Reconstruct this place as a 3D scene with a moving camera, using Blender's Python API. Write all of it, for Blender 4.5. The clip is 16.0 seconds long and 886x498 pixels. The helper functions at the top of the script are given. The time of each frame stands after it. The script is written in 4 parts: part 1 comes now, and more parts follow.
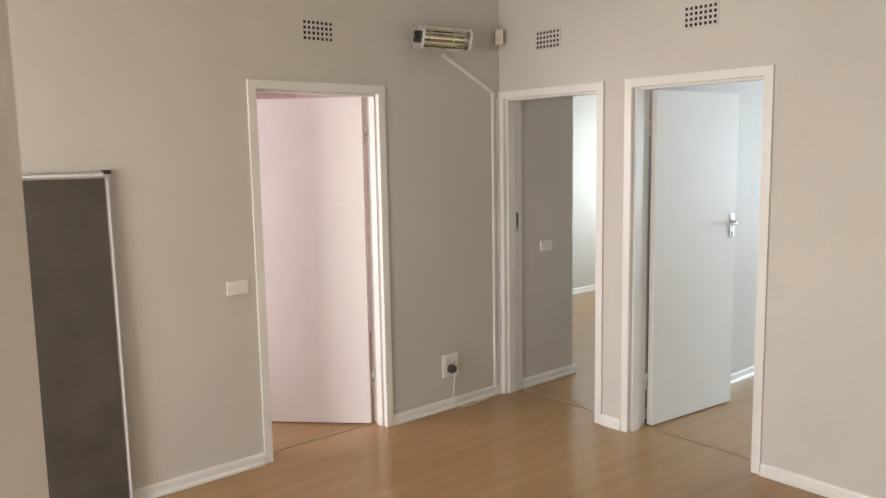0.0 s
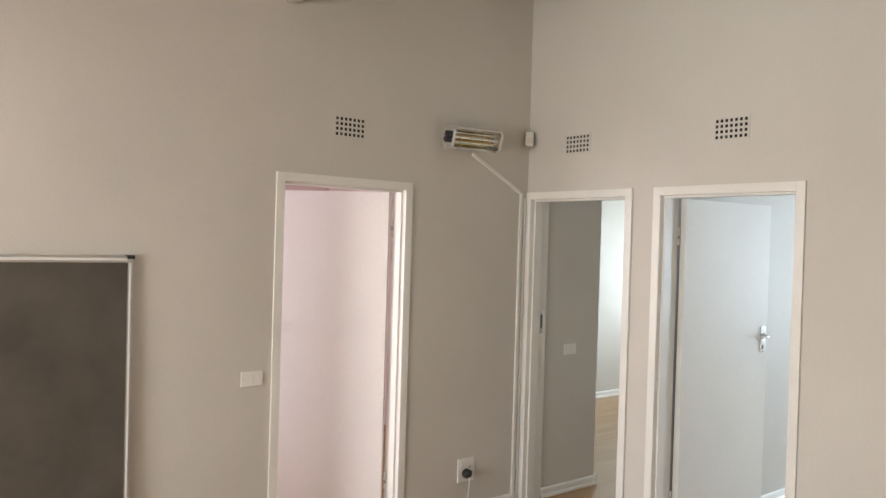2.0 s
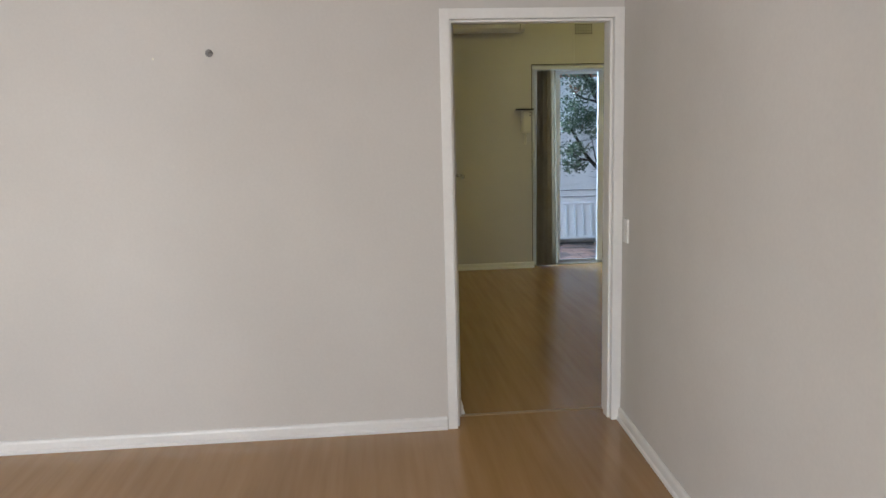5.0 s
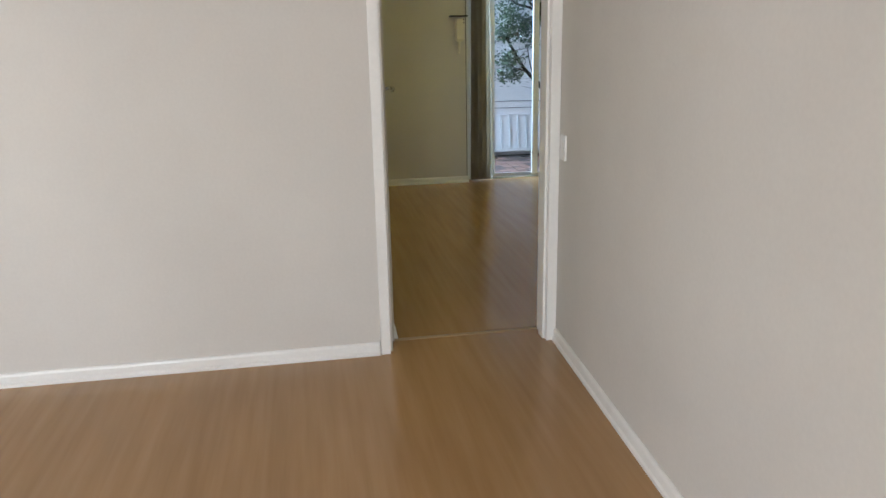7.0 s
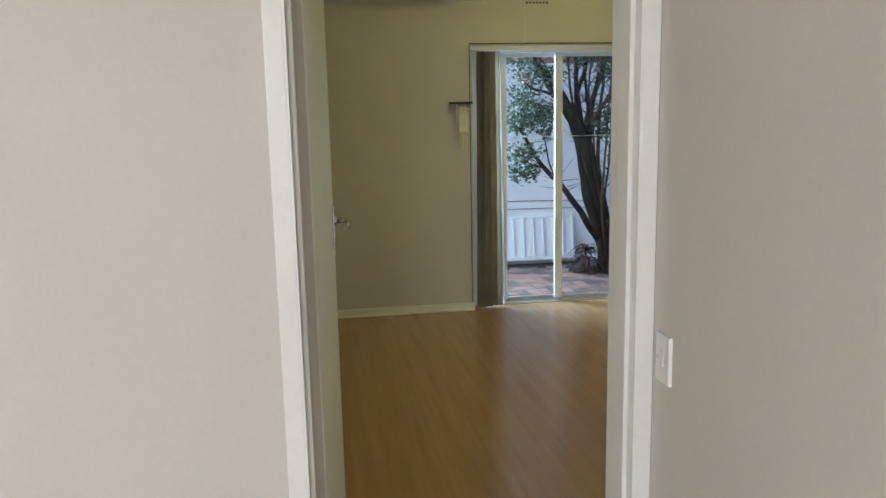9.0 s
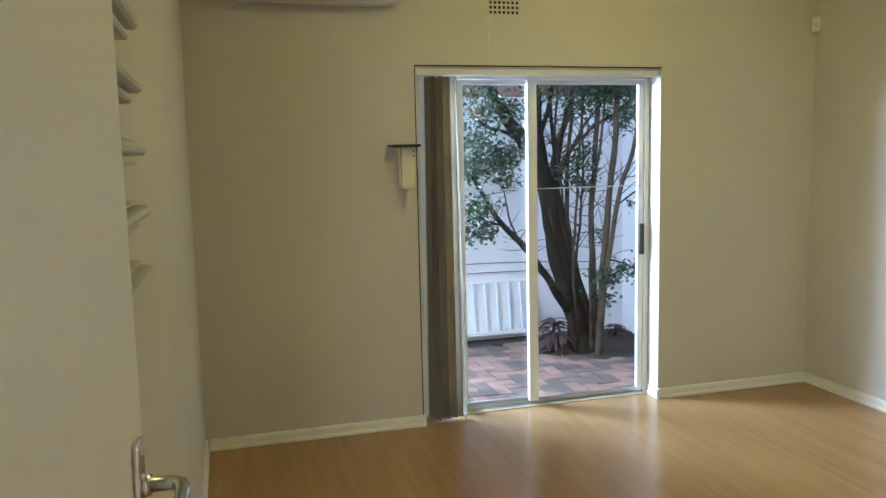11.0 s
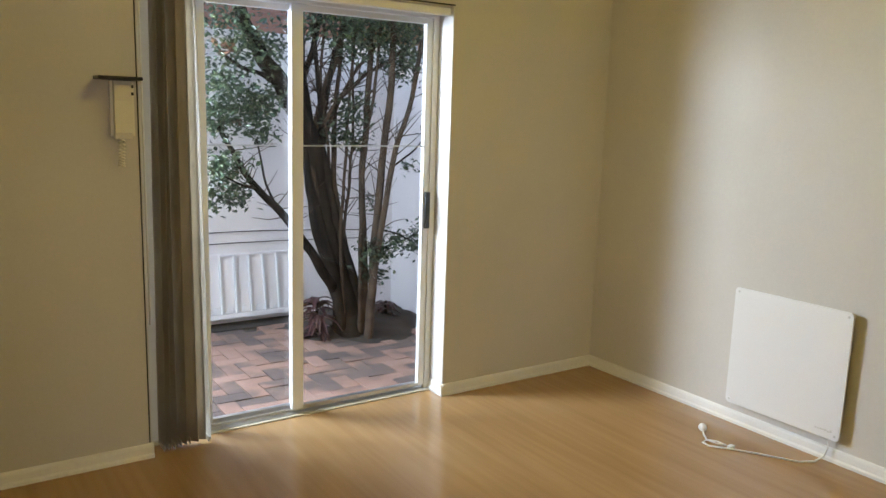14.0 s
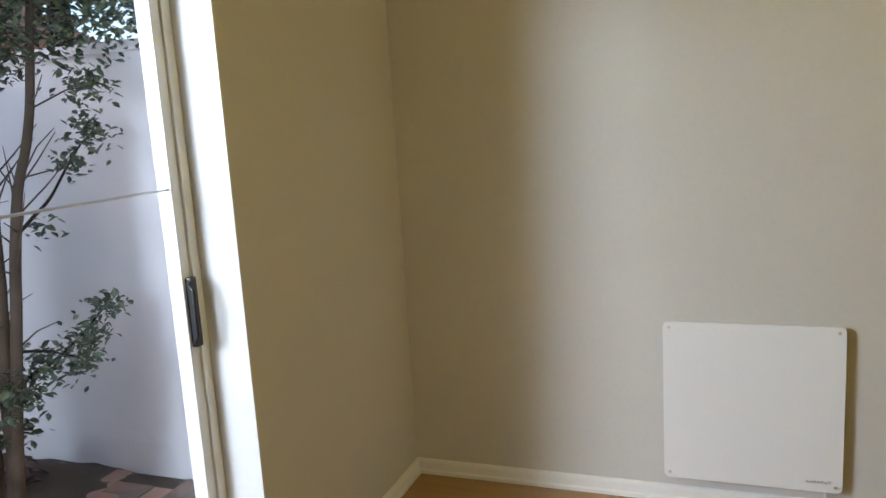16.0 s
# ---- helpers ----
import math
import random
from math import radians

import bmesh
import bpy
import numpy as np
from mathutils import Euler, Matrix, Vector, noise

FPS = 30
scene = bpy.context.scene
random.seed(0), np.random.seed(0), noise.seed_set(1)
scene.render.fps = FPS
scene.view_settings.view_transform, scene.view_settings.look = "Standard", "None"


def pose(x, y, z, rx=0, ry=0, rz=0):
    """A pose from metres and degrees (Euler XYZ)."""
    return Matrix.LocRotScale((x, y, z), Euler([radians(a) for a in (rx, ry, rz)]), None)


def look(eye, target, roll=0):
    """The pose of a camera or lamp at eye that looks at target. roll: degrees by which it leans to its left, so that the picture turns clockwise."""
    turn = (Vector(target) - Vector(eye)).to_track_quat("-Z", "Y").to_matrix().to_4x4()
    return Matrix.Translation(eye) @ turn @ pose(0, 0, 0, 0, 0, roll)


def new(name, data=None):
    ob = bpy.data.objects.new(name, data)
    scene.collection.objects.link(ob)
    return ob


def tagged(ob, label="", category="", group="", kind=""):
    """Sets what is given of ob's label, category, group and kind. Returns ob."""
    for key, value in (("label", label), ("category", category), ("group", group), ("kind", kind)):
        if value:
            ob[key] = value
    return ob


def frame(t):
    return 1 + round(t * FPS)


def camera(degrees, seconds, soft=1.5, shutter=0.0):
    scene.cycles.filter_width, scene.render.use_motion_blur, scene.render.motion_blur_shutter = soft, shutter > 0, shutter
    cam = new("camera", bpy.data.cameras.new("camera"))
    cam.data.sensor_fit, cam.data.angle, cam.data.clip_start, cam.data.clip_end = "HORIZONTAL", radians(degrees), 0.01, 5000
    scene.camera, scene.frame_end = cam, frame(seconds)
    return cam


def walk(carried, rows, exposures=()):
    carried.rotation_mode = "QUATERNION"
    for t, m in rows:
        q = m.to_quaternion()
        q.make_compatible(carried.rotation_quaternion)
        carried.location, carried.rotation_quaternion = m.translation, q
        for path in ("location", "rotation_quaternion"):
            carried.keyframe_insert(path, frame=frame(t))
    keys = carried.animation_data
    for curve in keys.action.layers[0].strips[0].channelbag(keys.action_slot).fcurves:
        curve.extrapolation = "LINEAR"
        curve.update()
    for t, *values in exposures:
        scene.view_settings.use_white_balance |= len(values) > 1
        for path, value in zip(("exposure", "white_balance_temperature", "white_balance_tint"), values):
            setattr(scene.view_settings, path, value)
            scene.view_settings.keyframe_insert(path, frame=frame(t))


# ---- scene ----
cam = camera(59.7, 16.0)
PATH = [
    (0, (-3.705, -3.746, 1.683), (-2.419, -2.234, 1.433), -1.0),
    (0.5, (-3.63, -3.727, 1.779), (-2.415, -2.142, 1.674), -0.0),
    (1, (-3.614, -3.725, 1.876), (-2.413, -2.128, 1.955), 1.6),
    (1.5, (-3.617, -3.725, 1.883), (-2.409, -2.136, 2.017), 2.5),
    (2, (-3.637, -3.725, 1.734), (-2.401, -2.153, 1.713), 1.7),
    (2.5, (-3.648, -3.743, 1.618), (-2.336, -2.244, 1.441), -0.4),
    (3, (-3.614, -3.81, 1.584), (-2.043, -2.598, 1.336), -1.3),
    (3.5, (-3.669, -3.804, 1.547), (-1.845, -3.033, 1.264), -1.7),
    (4, (-3.713, -3.826, 1.525), (-1.772, -3.445, 1.226), -1.9),
    (4.5, (-3.735, -3.838, 1.518), (-1.758, -3.769, 1.22), -2.0),
    (5, (-3.747, -3.856, 1.518), (-1.779, -4.029, 1.209), -1.4),
    (5.2, (-3.756, -3.856, 1.519), (-1.795, -4.098, 1.213), -1.5),
    (7.3, (-3.44, -3.925, 1.532), (-1.543, -4.252, 0.986), -1.1),
    (7.5, (-3.272, -3.981, 1.541), (-1.354, -4.3, 1.072), -1.0),
    (8, (-2.854, -4.071, 1.571), (-0.916, -4.378, 1.184), 0.0),
    (8.5, (-2.237, -4.159, 1.583), (-0.295, -4.471, 1.22), -1.0),
    (8.7, (-2.037, -4.21, 1.571), (-0.092, -4.523, 1.227), -1.2),
    (10.8, (-0.111, -4.467, 1.598), (1.821, -4.915, 1.341), -1.2),
    (11, (-0.031, -4.466, 1.618), (1.883, -4.997, 1.383), -1.3),
    (11.5, (0.076, -4.519, 1.7), (1.927, -5.264, 1.559), -0.8),
    (12, (0.109, -4.575, 1.754), (1.897, -5.469, 1.705), -0.3),
    (12.5, (0.123, -4.577, 1.708), (1.893, -5.507, 1.661), 0.3),
    (13, (0.194, -4.566, 1.628), (1.955, -5.494, 1.431), 0.8),
    (13.5, (0.481, -4.658, 1.595), (2.209, -5.617, 1.29), 1.6),
    (14, (0.911, -4.774, 1.592), (2.543, -5.878, 1.245), 1.8),
    (14.5, (1.365, -4.993, 1.573), (2.813, -6.32, 1.197), 0.5),
    (15, (1.95, -5.155, 1.589), (3.208, -6.666, 1.227), 0.7),
    (15.5, (2.554, -5.234, 1.603), (3.539, -6.933, 1.225), -0.7),
    (16, (3.082, -5.337, 1.57), (3.78, -7.179, 1.225), -3.5),
]
walk(cam, [(t, look(eye, target, roll)) for t, eye, target, roll in PATH],
     exposures=[(0.0, 1.26, 6500, 10), (0.6, 1.27, 6500, 10), (1.5, 0.98, 6500, 10), (2.2, 1.3, 6300, 9), (3.5, 1.22, 6000, 10), (5.0, 1.28, 5800, 9), (7.3, 1.5, 5750, 7),
                (8.7, 1.58, 5750, 6), (10.6, 2.02, 5700, 8), (12.5, 1.88, 7200, 16), (14.5, 1.66, 7050, 16), (16.0, 1.38, 6900, 17)])

# ---- world and large lights ----
world = bpy.data.worlds.new("world")
scene.world = world
world.use_nodes = True
sky = world.node_tree.nodes.new("ShaderNodeTexSky")
sky.sky_type, sky.sun_disc = "NISHITA", False
sky.dust_density, sky.ozone_density = 0.3, 3.0
sky.sun_elevation, sky.sun_rotation = radians(25), radians(38)
world.node_tree.links.new(sky.outputs[0], world.node_tree.nodes["Background"].inputs[0])
world.node_tree.nodes["Background"].inputs[1].default_value = 0.15


def area_lamp(name, m, w, h, watts, colour):
    data = bpy.data.lights.new(name, "AREA")
    data.shape, data.size, data.size_y, data.energy, data.color = "RECTANGLE", w, h, watts, colour
    ob = new(name, data)
    ob.matrix_world = m
    return ob


sun_data = bpy.data.lights.new("sun", "SUN")
sun_data.energy, sun_data.angle, sun_data.color = 0.35, radians(38), (0.92, 0.96, 1.0)
sun = new("sun", sun_data)
sun.matrix_world = look((10.0, 12.8, 7.57), (0, 0, 0))
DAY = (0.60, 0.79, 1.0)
# added lamp out in the yard, standing in for the open sky north
area_lamp("yard_sky_fill", look((5.60, -5.18, 1.85), (3.2, -6.75, 0.80)), 0.70, 1.0, 48, DAY)
# added lamps for the sky's light, at assumed windows out of view
area_lamp("northwest_fill", look((-5.4, -0.05, 1.6), (-4.2, -5.0, 0.9)), 2.0, 1.4, 39, (1.0, 0.98, 0.95))
area_lamp("daylight_east_room", look((4.34, -2.6, 1.5), (0, -2.6, 1.2)), 1.8, 1.3, 55, (0.72, 0.87, 1.0))
area_lamp("daylight_passage", look((4.34, 1.0, 1.5), (0, 1.0, 1.2)), 1.5, 1.3, 25, (0.86, 0.97, 1.0))
area_lamp("daylight_north_room", look((-3.62, 1.6, 1.5), (0, 0.9, 1.1)), 1.6, 1.3, 30, (1.0, 0.92, 0.95))
area_lamp("daylight_west", look((-6.9, -2.2, 1.6), (0, -3.0, 0.8)), 2.3, 1.5, 80, (1.0, 0.97, 0.93))

# ---- materials ----


def nodes_of(name):
    m = bpy.data.materials.new(name)
    m.use_nodes = True
    return m, m.node_tree.nodes, m.node_tree.links, m.node_tree.nodes["Principled BSDF"]


def coords(n, l, scale=(1, 1, 1), generated=False):
    tc, mp = n.new("ShaderNodeTexCoord"), n.new("ShaderNodeMapping")
    geo = n.new("ShaderNodeNewGeometry")
    l.new(tc.outputs["Object"] if generated else geo.outputs["Position"], mp.inputs[0])
    mp.inputs["Scale"].default_value, mp.inputs["Location"].default_value = scale, (0.37, 0.53, 0.41)
    return mp.outputs[0]


def noise_of(n, l, vec, scale, detail=4, rough=0.55):
    t = n.new("ShaderNodeTexNoise")
    t.inputs["Scale"].default_value, t.inputs["Detail"].default_value, t.inputs["Roughness"].default_value = scale, detail, rough
    l.new(vec, t.inputs["Vector"])
    return t.outputs["Fac"]


def ramp_of(n, l, fac, stops):
    r = n.new("ShaderNodeValToRGB")
    e = r.color_ramp.elements
    while len(e) < len(stops):
        e.new(0.5)
    for el, (p, c) in zip(e, stops):
        el.position, el.color = p, (*c, 1)
    l.new(fac, r.inputs[0])
    return r.outputs[0]


def mix_of(n, l, a, b, fac, mode="MIX"):
    m = n.new("ShaderNodeMix")
    m.data_type, m.blend_type = "RGBA", mode
    for sock, v in ((m.inputs[0], fac), (m.inputs[6], a), (m.inputs[7], b)):
        if isinstance(v, (int, float)):
            sock.default_value = v
        elif isinstance(v, tuple):
            sock.default_value = (*v, 1)
        else:
            l.new(v, sock)
    return m.outputs[2]


def bump_of(n, l, bsdf, height, strength, dist=0.01):
    b = n.new("ShaderNodeBump")
    b.inputs["Strength"].default_value, b.inputs["Distance"].default_value = strength, dist
    l.new(height, b.inputs["Height"])
    l.new(b.outputs[0], bsdf.inputs["Normal"])


def scaled(c, k):
    return tuple(min(1, v * k) for v in c)


def paint(name, colour, rough=0.6, spread=0.06, grain=160, bump=0.12, blotch=1.3, spec=0.5, per_object=0.0):
    """Painted or plain surface: slow blotches, fine grain and a slight relief."""
    m, n, l, b = nodes_of(name)
    v = coords(n, l)
    slow = ramp_of(n, l, noise_of(n, l, v, blotch, 5), [(0.3, scaled(colour, 1 - spread)), (0.7, scaled(colour, 1 + spread))])
    fine = ramp_of(n, l, noise_of(n, l, v, grain, 3), [(0.3, (0.965, 0.965, 0.965)), (0.7, (1, 1, 1))])
    col = mix_of(n, l, slow, fine, 1.0, "MULTIPLY")
    if per_object:
        info = n.new("ShaderNodeObjectInfo")
        tint = ramp_of(n, l, info.outputs["Random"], [(0.0, (1 - per_object,) * 3), (1.0, (1, 1, 1))])
        col = mix_of(n, l, col, tint, 1.0, "MULTIPLY")
    l.new(col, b.inputs["Base Color"])
    rr = ramp_of(n, l, noise_of(n, l, v, 7), [(0.3, (rough * 0.88,) * 3), (0.7, (min(1, rough * 1.1),) * 3)])
    l.new(rr, b.inputs["Roughness"])
    b.inputs["Specular IOR Level"].default_value = spec
    bump_of(n, l, b, noise_of(n, l, v, grain * 0.7, 3), bump, 0.004)
    return m


def metal(name, colour, rough=0.3, metallic=1.0):
    m, n, l, b = nodes_of(name)
    v = coords(n, l)
    l.new(ramp_of(n, l, noise_of(n, l, v, 25), [(0.3, scaled(colour, 0.9)), (0.7, colour)]), b.inputs["Base Color"])
    l.new(ramp_of(n, l, noise_of(n, l, v, 90), [(0.3, (rough * 0.8,) * 3), (0.7, (rough * 1.25,) * 3)]), b.inputs["Roughness"])
    b.inputs["Metallic"].default_value = metallic
    return m


WALL = paint("wall_paint", (0.60, 0.570, 0.525), 0.62, 0.04, 70, 0.06, 1.1)
# assumed wall colour, there to tint the light behind door 1
PINKWALL = paint("assumed_pink_wall", (0.70, 0.56, 0.55), 0.6, 0.03)
TRIM = paint("white_gloss_trim", (0.80, 0.785, 0.75), 0.33, 0.04, 60, 0.1, 3)
# white for door 1, tinted pinker than the other doors
PINKLEAF = paint("pinkish_door_tint", (0.80, 0.75, 0.735), 0.42, 0.03, 70, 0.08, 1.5)
LEAFPAINT = paint("white_door_paint", (0.80, 0.79, 0.76), 0.42, 0.03, 70, 0.08, 1.5)
CEIL = paint("white_ceiling_boards", (0.80, 0.77, 0.73), 0.7, 0.05, 60, 0.15)
POLE = paint("white_painted_poles", (0.82, 0.79, 0.75), 0.5, 0.07, 30, 0.5, 5)
ALU = paint("white_powdered_aluminium", (0.78, 0.79, 0.80), 0.35, 0.03, 200, 0.05, 4)
PLASTIC = paint("white_plastic", (0.80, 0.79, 0.76), 0.35, 0.02, 200, 0.03)
CREAM = paint("cream_plastic", (0.74, 0.70, 0.58), 0.38, 0.03, 200, 0.03)
BLACK = paint("black_plastic", (0.02, 0.02, 0.022), 0.4, 0.1, 200, 0.05)
# near-black colour in place of the shade inside holes and gaps
HOLE_SHADE = paint("hollow_shade", (0.012, 0.011, 0.01), 0.9, 0.1)
CHROME = metal("satin_chrome", (0.72, 0.72, 0.73), 0.22)
STEEL = metal("brushed_aluminium", (0.66, 0.65, 0.63), 0.38)
REFLECTOR = metal("polished_reflector", (0.85, 0.82, 0.66), 0.12)
BRIGHT = metal("polished_aluminium", (0.86, 0.86, 0.85), 0.24)
BOARD = paint("dark_grey_board", (0.084, 0.074, 0.062), 0.55, 0.22, 90, 0.1, 4.5)
PANELWHITE = paint("white_fibre_panel", (0.80, 0.80, 0.80), 0.5, 0.015, 240, 0.06)
BLIND = paint("grey_blind_fabric", (0.52, 0.465, 0.37), 0.8, 0.08, 300, 0.3, 6)
OUTWALL = paint("whitewashed_garden_wall", (0.83, 0.77, 0.76), 0.8, 0.08, 40, 0.6, 1.6)
SOIL = paint("dark_soil", (0.055, 0.042, 0.034), 0.95, 0.3, 30, 0.9, 4)
BARK = paint("dark_bark", (0.024, 0.018, 0.014), 0.95, 0.55, 26, 1.0, 9, spec=0.15)
STEMBARK = paint("brown_stem_bark", (0.085, 0.058, 0.042), 0.95, 0.4, 30, 1.0, 9, spec=0.15)
TILE = paint("orange_roof_tile", (0.46, 0.18, 0.10), 0.8, 0.15, 30, 0.4, 5, per_object=0.2)
STRIP = metal("brass_threshold", (0.40, 0.28, 0.16), 0.45, 0.3)


def laminate():
    """Beech laminate: long strips of slightly different tone, streaky grain along x, semi-gloss."""
    m, n, l, b = nodes_of("beech_laminate")
    streak = noise_of(n, l, coords(n, l, (0.55, 9, 1)), 3.0, 3, 0.5)
    base = ramp_of(n, l, streak, [(0.25, (0.355, 0.206, 0.090)), (0.5, (0.388, 0.230, 0.102)), (0.75, (0.416, 0.252, 0.116))])
    tone = ramp_of(n, l, noise_of(n, l, coords(n, l, (0.35, 5.2, 1)), 2.0, 1), [(0.3, (0.90, 0.89, 0.87)), (0.7, (1.0, 1.0, 1.0))])
    l.new(mix_of(n, l, base, tone, 1.0, "MULTIPLY"), b.inputs["Base Color"])
    b.inputs["Roughness"].default_value = 0.23
    b.inputs["Specular IOR Level"].default_value = 0.45
    return m


def glass(name):
    m, n, l, b = nodes_of(name)
    out = n["Material Output"]
    tr, gl, mx, lw = n.new("ShaderNodeBsdfTransparent"), n.new("ShaderNodeBsdfGlossy"), n.new("ShaderNodeMixShader"), n.new("ShaderNodeLayerWeight")
    gl.inputs["Roughness"].default_value, lw.inputs["Blend"].default_value = 0.02, 0.5
    tr.inputs["Color"].default_value = (0.95, 0.965, 0.965, 1)
    gloss = ramp_of(n, l, lw.outputs["Facing"], [(0.0, (0.02,) * 3), (0.6, (0.04,) * 3), (0.85, (0.16,) * 3), (1.0, (0.7,) * 3)])
    l.new(gloss, mx.inputs[0]), l.new(tr.outputs[0], mx.inputs[1]), l.new(gl.outputs[0], mx.inputs[2])
    l.new(mx.outputs[0], out.inputs[0])
    return m


def glow(name, colour, strength):
    m, n, l, b = nodes_of(name)
    b.inputs["Base Color"].default_value = (0.8, 0.85, 0.8, 1)
    b.inputs["Emission Color"].default_value, b.inputs["Emission Strength"].default_value = (*colour, 1), strength
    b.inputs["Roughness"].default_value = 0.4
    return m


LAMINATE = laminate()
GLASS = glass("window_glass")
DIFFUSER = glow("lit_diffuser", (0.74, 1.0, 0.82), 0.5)
WARMDIFFUSER = glow("lit_warm_diffuser", (1.0, 0.86, 0.23), 4.4)

# ---- building kit ----


class Shape:
    """A bmesh that grows from boxes, rods, tubes and prisms, in world metres."""

    def __init__(self):
        self.bm = bmesh.new()

    def hexa(self, pts, bevel=0.0):
        vs = [self.bm.verts.new(p) for p in pts]
        fs = [self.bm.faces.new([vs[i] for i in q]) for q in ((3, 2, 1, 0), (4, 5, 6, 7), (0, 1, 5, 4), (1, 2, 6, 5), (2, 3, 7, 6), (3, 0, 4, 7))]
        if bevel:
            edges = list({e for f in fs for e in f.edges})
            bmesh.ops.bevel(self.bm, geom=edges, offset=bevel, segments=2, affect="EDGES", profile=0.7)
        return self

    def box(self, x0, x1, y0, y1, z0, z1, bevel=0.0, m=None):
        x0, x1, y0, y1, z0, z1 = min(x0, x1), max(x0, x1), min(y0, y1), max(y0, y1), min(z0, z1), max(z0, z1)
        pts = [(x0, y0, z0), (x1, y0, z0), (x1, y1, z0), (x0, y1, z0), (x0, y0, z1), (x1, y0, z1), (x1, y1, z1), (x0, y1, z1)]
        return self.hexa([m @ Vector(p) for p in pts] if m else pts, bevel)

    def tube(self, pts, radii, n=12, caps=True, smooth=True):
        pts = [Vector(p) for p in pts]
        radii = [radii] * len(pts) if isinstance(radii, (int, float)) else radii
        rings, side = [], None
        for i, p in enumerate(pts):
            d = (pts[min(i + 1, len(pts) - 1)] - pts[max(i - 1, 0)]).normalized()
            side = d.orthogonal().normalized() if side is None else (side - d * side.dot(d)).normalized()
            up = d.cross(side)
            rings.append([self.bm.verts.new(p + radii[i] * (math.cos(a) * side + math.sin(a) * up)) for a in (2 * math.pi * k / n for k in range(n))])
        for a, b in zip(rings, rings[1:]):
            for k in range(n):
                f = self.bm.faces.new((a[k], a[(k + 1) % n], b[(k + 1) % n], b[k]))
                f.smooth = smooth
        if caps:
            self.bm.faces.new(rings[0][::-1]), self.bm.faces.new(rings[-1])
        return self

    def prism(self, poly, move, smooth=False):
        """A closed outline, a list of points, pushed along move."""
        a = [self.bm.verts.new(p) for p in poly]
        b = [self.bm.verts.new(Vector(p) + Vector(move)) for p in poly]
        self.bm.faces.new(a[::-1]), self.bm.faces.new(b)
        for i in range(len(a)):
            f = self.bm.faces.new((a[i], a[(i + 1) % len(a)], b[(i + 1) % len(a)], b[i]))
            f.smooth = smooth
        return self

    def dome(self, c, r, squash=(1, 1, 1), n=12):
        bmesh.ops.create_uvsphere(self.bm, u_segments=n, v_segments=max(6, n // 2), radius=r, matrix=Matrix.Translation(c) @ Matrix.Diagonal((*squash, 1)))
        return self

    def mesh(self, name, origin=(0, 0, 0)):
        bmesh.ops.recalc_face_normals(self.bm, faces=self.bm.faces)
        bmesh.ops.translate(self.bm, vec=-Vector(origin), verts=self.bm.verts)
        me = bpy.data.meshes.new(name)
        self.bm.to_mesh(me)
        self.bm.free()
        return me


def thing(name, at, label, category, group="", kind="", m=None):
    """An empty at the base of a thing, which its parts hang on."""
    ob = tagged(new(name), label, category, group, kind)
    ob.matrix_world = m if m else Matrix.Translation(at)
    ob.empty_display_size = 0.05
    return ob


def part(name, shape, material, parent, label="", local=False):
    """One mesh under a thing or a part. Shapes are in world metres, or in the thing's own with local."""
    root = parent
    while root.parent:
        root = root.parent
    origin = (0, 0, 0) if local else root.matrix_basis.translation
    ob = new(name, shape.mesh(name, origin))
    ob.data.materials.append(material)
    ob.parent = parent
    return tagged(ob, label)


def piece(name, shape, material, label, category, kind="structure", group=""):
    ob = new(name, shape.mesh(name))
    ob.data.materials.append(material)
    return tagged(ob, label, category, group, kind)


def ceiling_z(x):
    """Underside of the ceiling boards: a gable with its ridge near the wall between the rooms."""
    return 3.845 + 0.263 * (x - 0.07) if x < 0.07 else 3.845 - 0.183 * (x - 0.07)


def slab(s, x0, x1, y0, y1, z0, z1=None):
    """A stretch of wall; without z1 it reaches up to the sloping ceiling."""
    cuts = [x0, 0.07, x1] if z1 is None and x0 < 0.07 < x1 else [x0, x1]
    for a, b in zip(cuts, cuts[1:]):
        za, zb = (ceiling_z(a), ceiling_z(b)) if z1 is None else (z1, z1)
        s.hexa([(a, y0, z0), (b, y0, z0), (b, y1, z0), (a, y1, z0), (a, y0, za), (b, y0, zb), (b, y1, zb), (a, y1, za)])


def wall_along_y(name, x0, x1, y0, y1, holes, material, label):
    s, y = Shape(), y0
    for a, b, sill, head in sorted(holes):
        slab(s, x0, x1, y, a, 0)
        slab(s, x0, x1, a, b, head)
        if sill > 0:
            slab(s, x0, x1, a, b, 0, sill)
        y = b
    slab(s, x0, x1, y, y1, 0)
    return piece(name, s, material, label, "wall")


def wall_along_x(name, x0, x1, y0, y1, holes, material, label):
    s, x = Shape(), x0
    for a, b, sill, head in sorted(holes):
        slab(s, x, a, y0, y1, 0)
        slab(s, a, b, y0, y1, head)
        if sill > 0:
            slab(s, a, b, y0, y1, 0, sill)
        x = b
    slab(s, x, x1, y0, y1, 0)
    return piece(name, s, material, label, "wall")


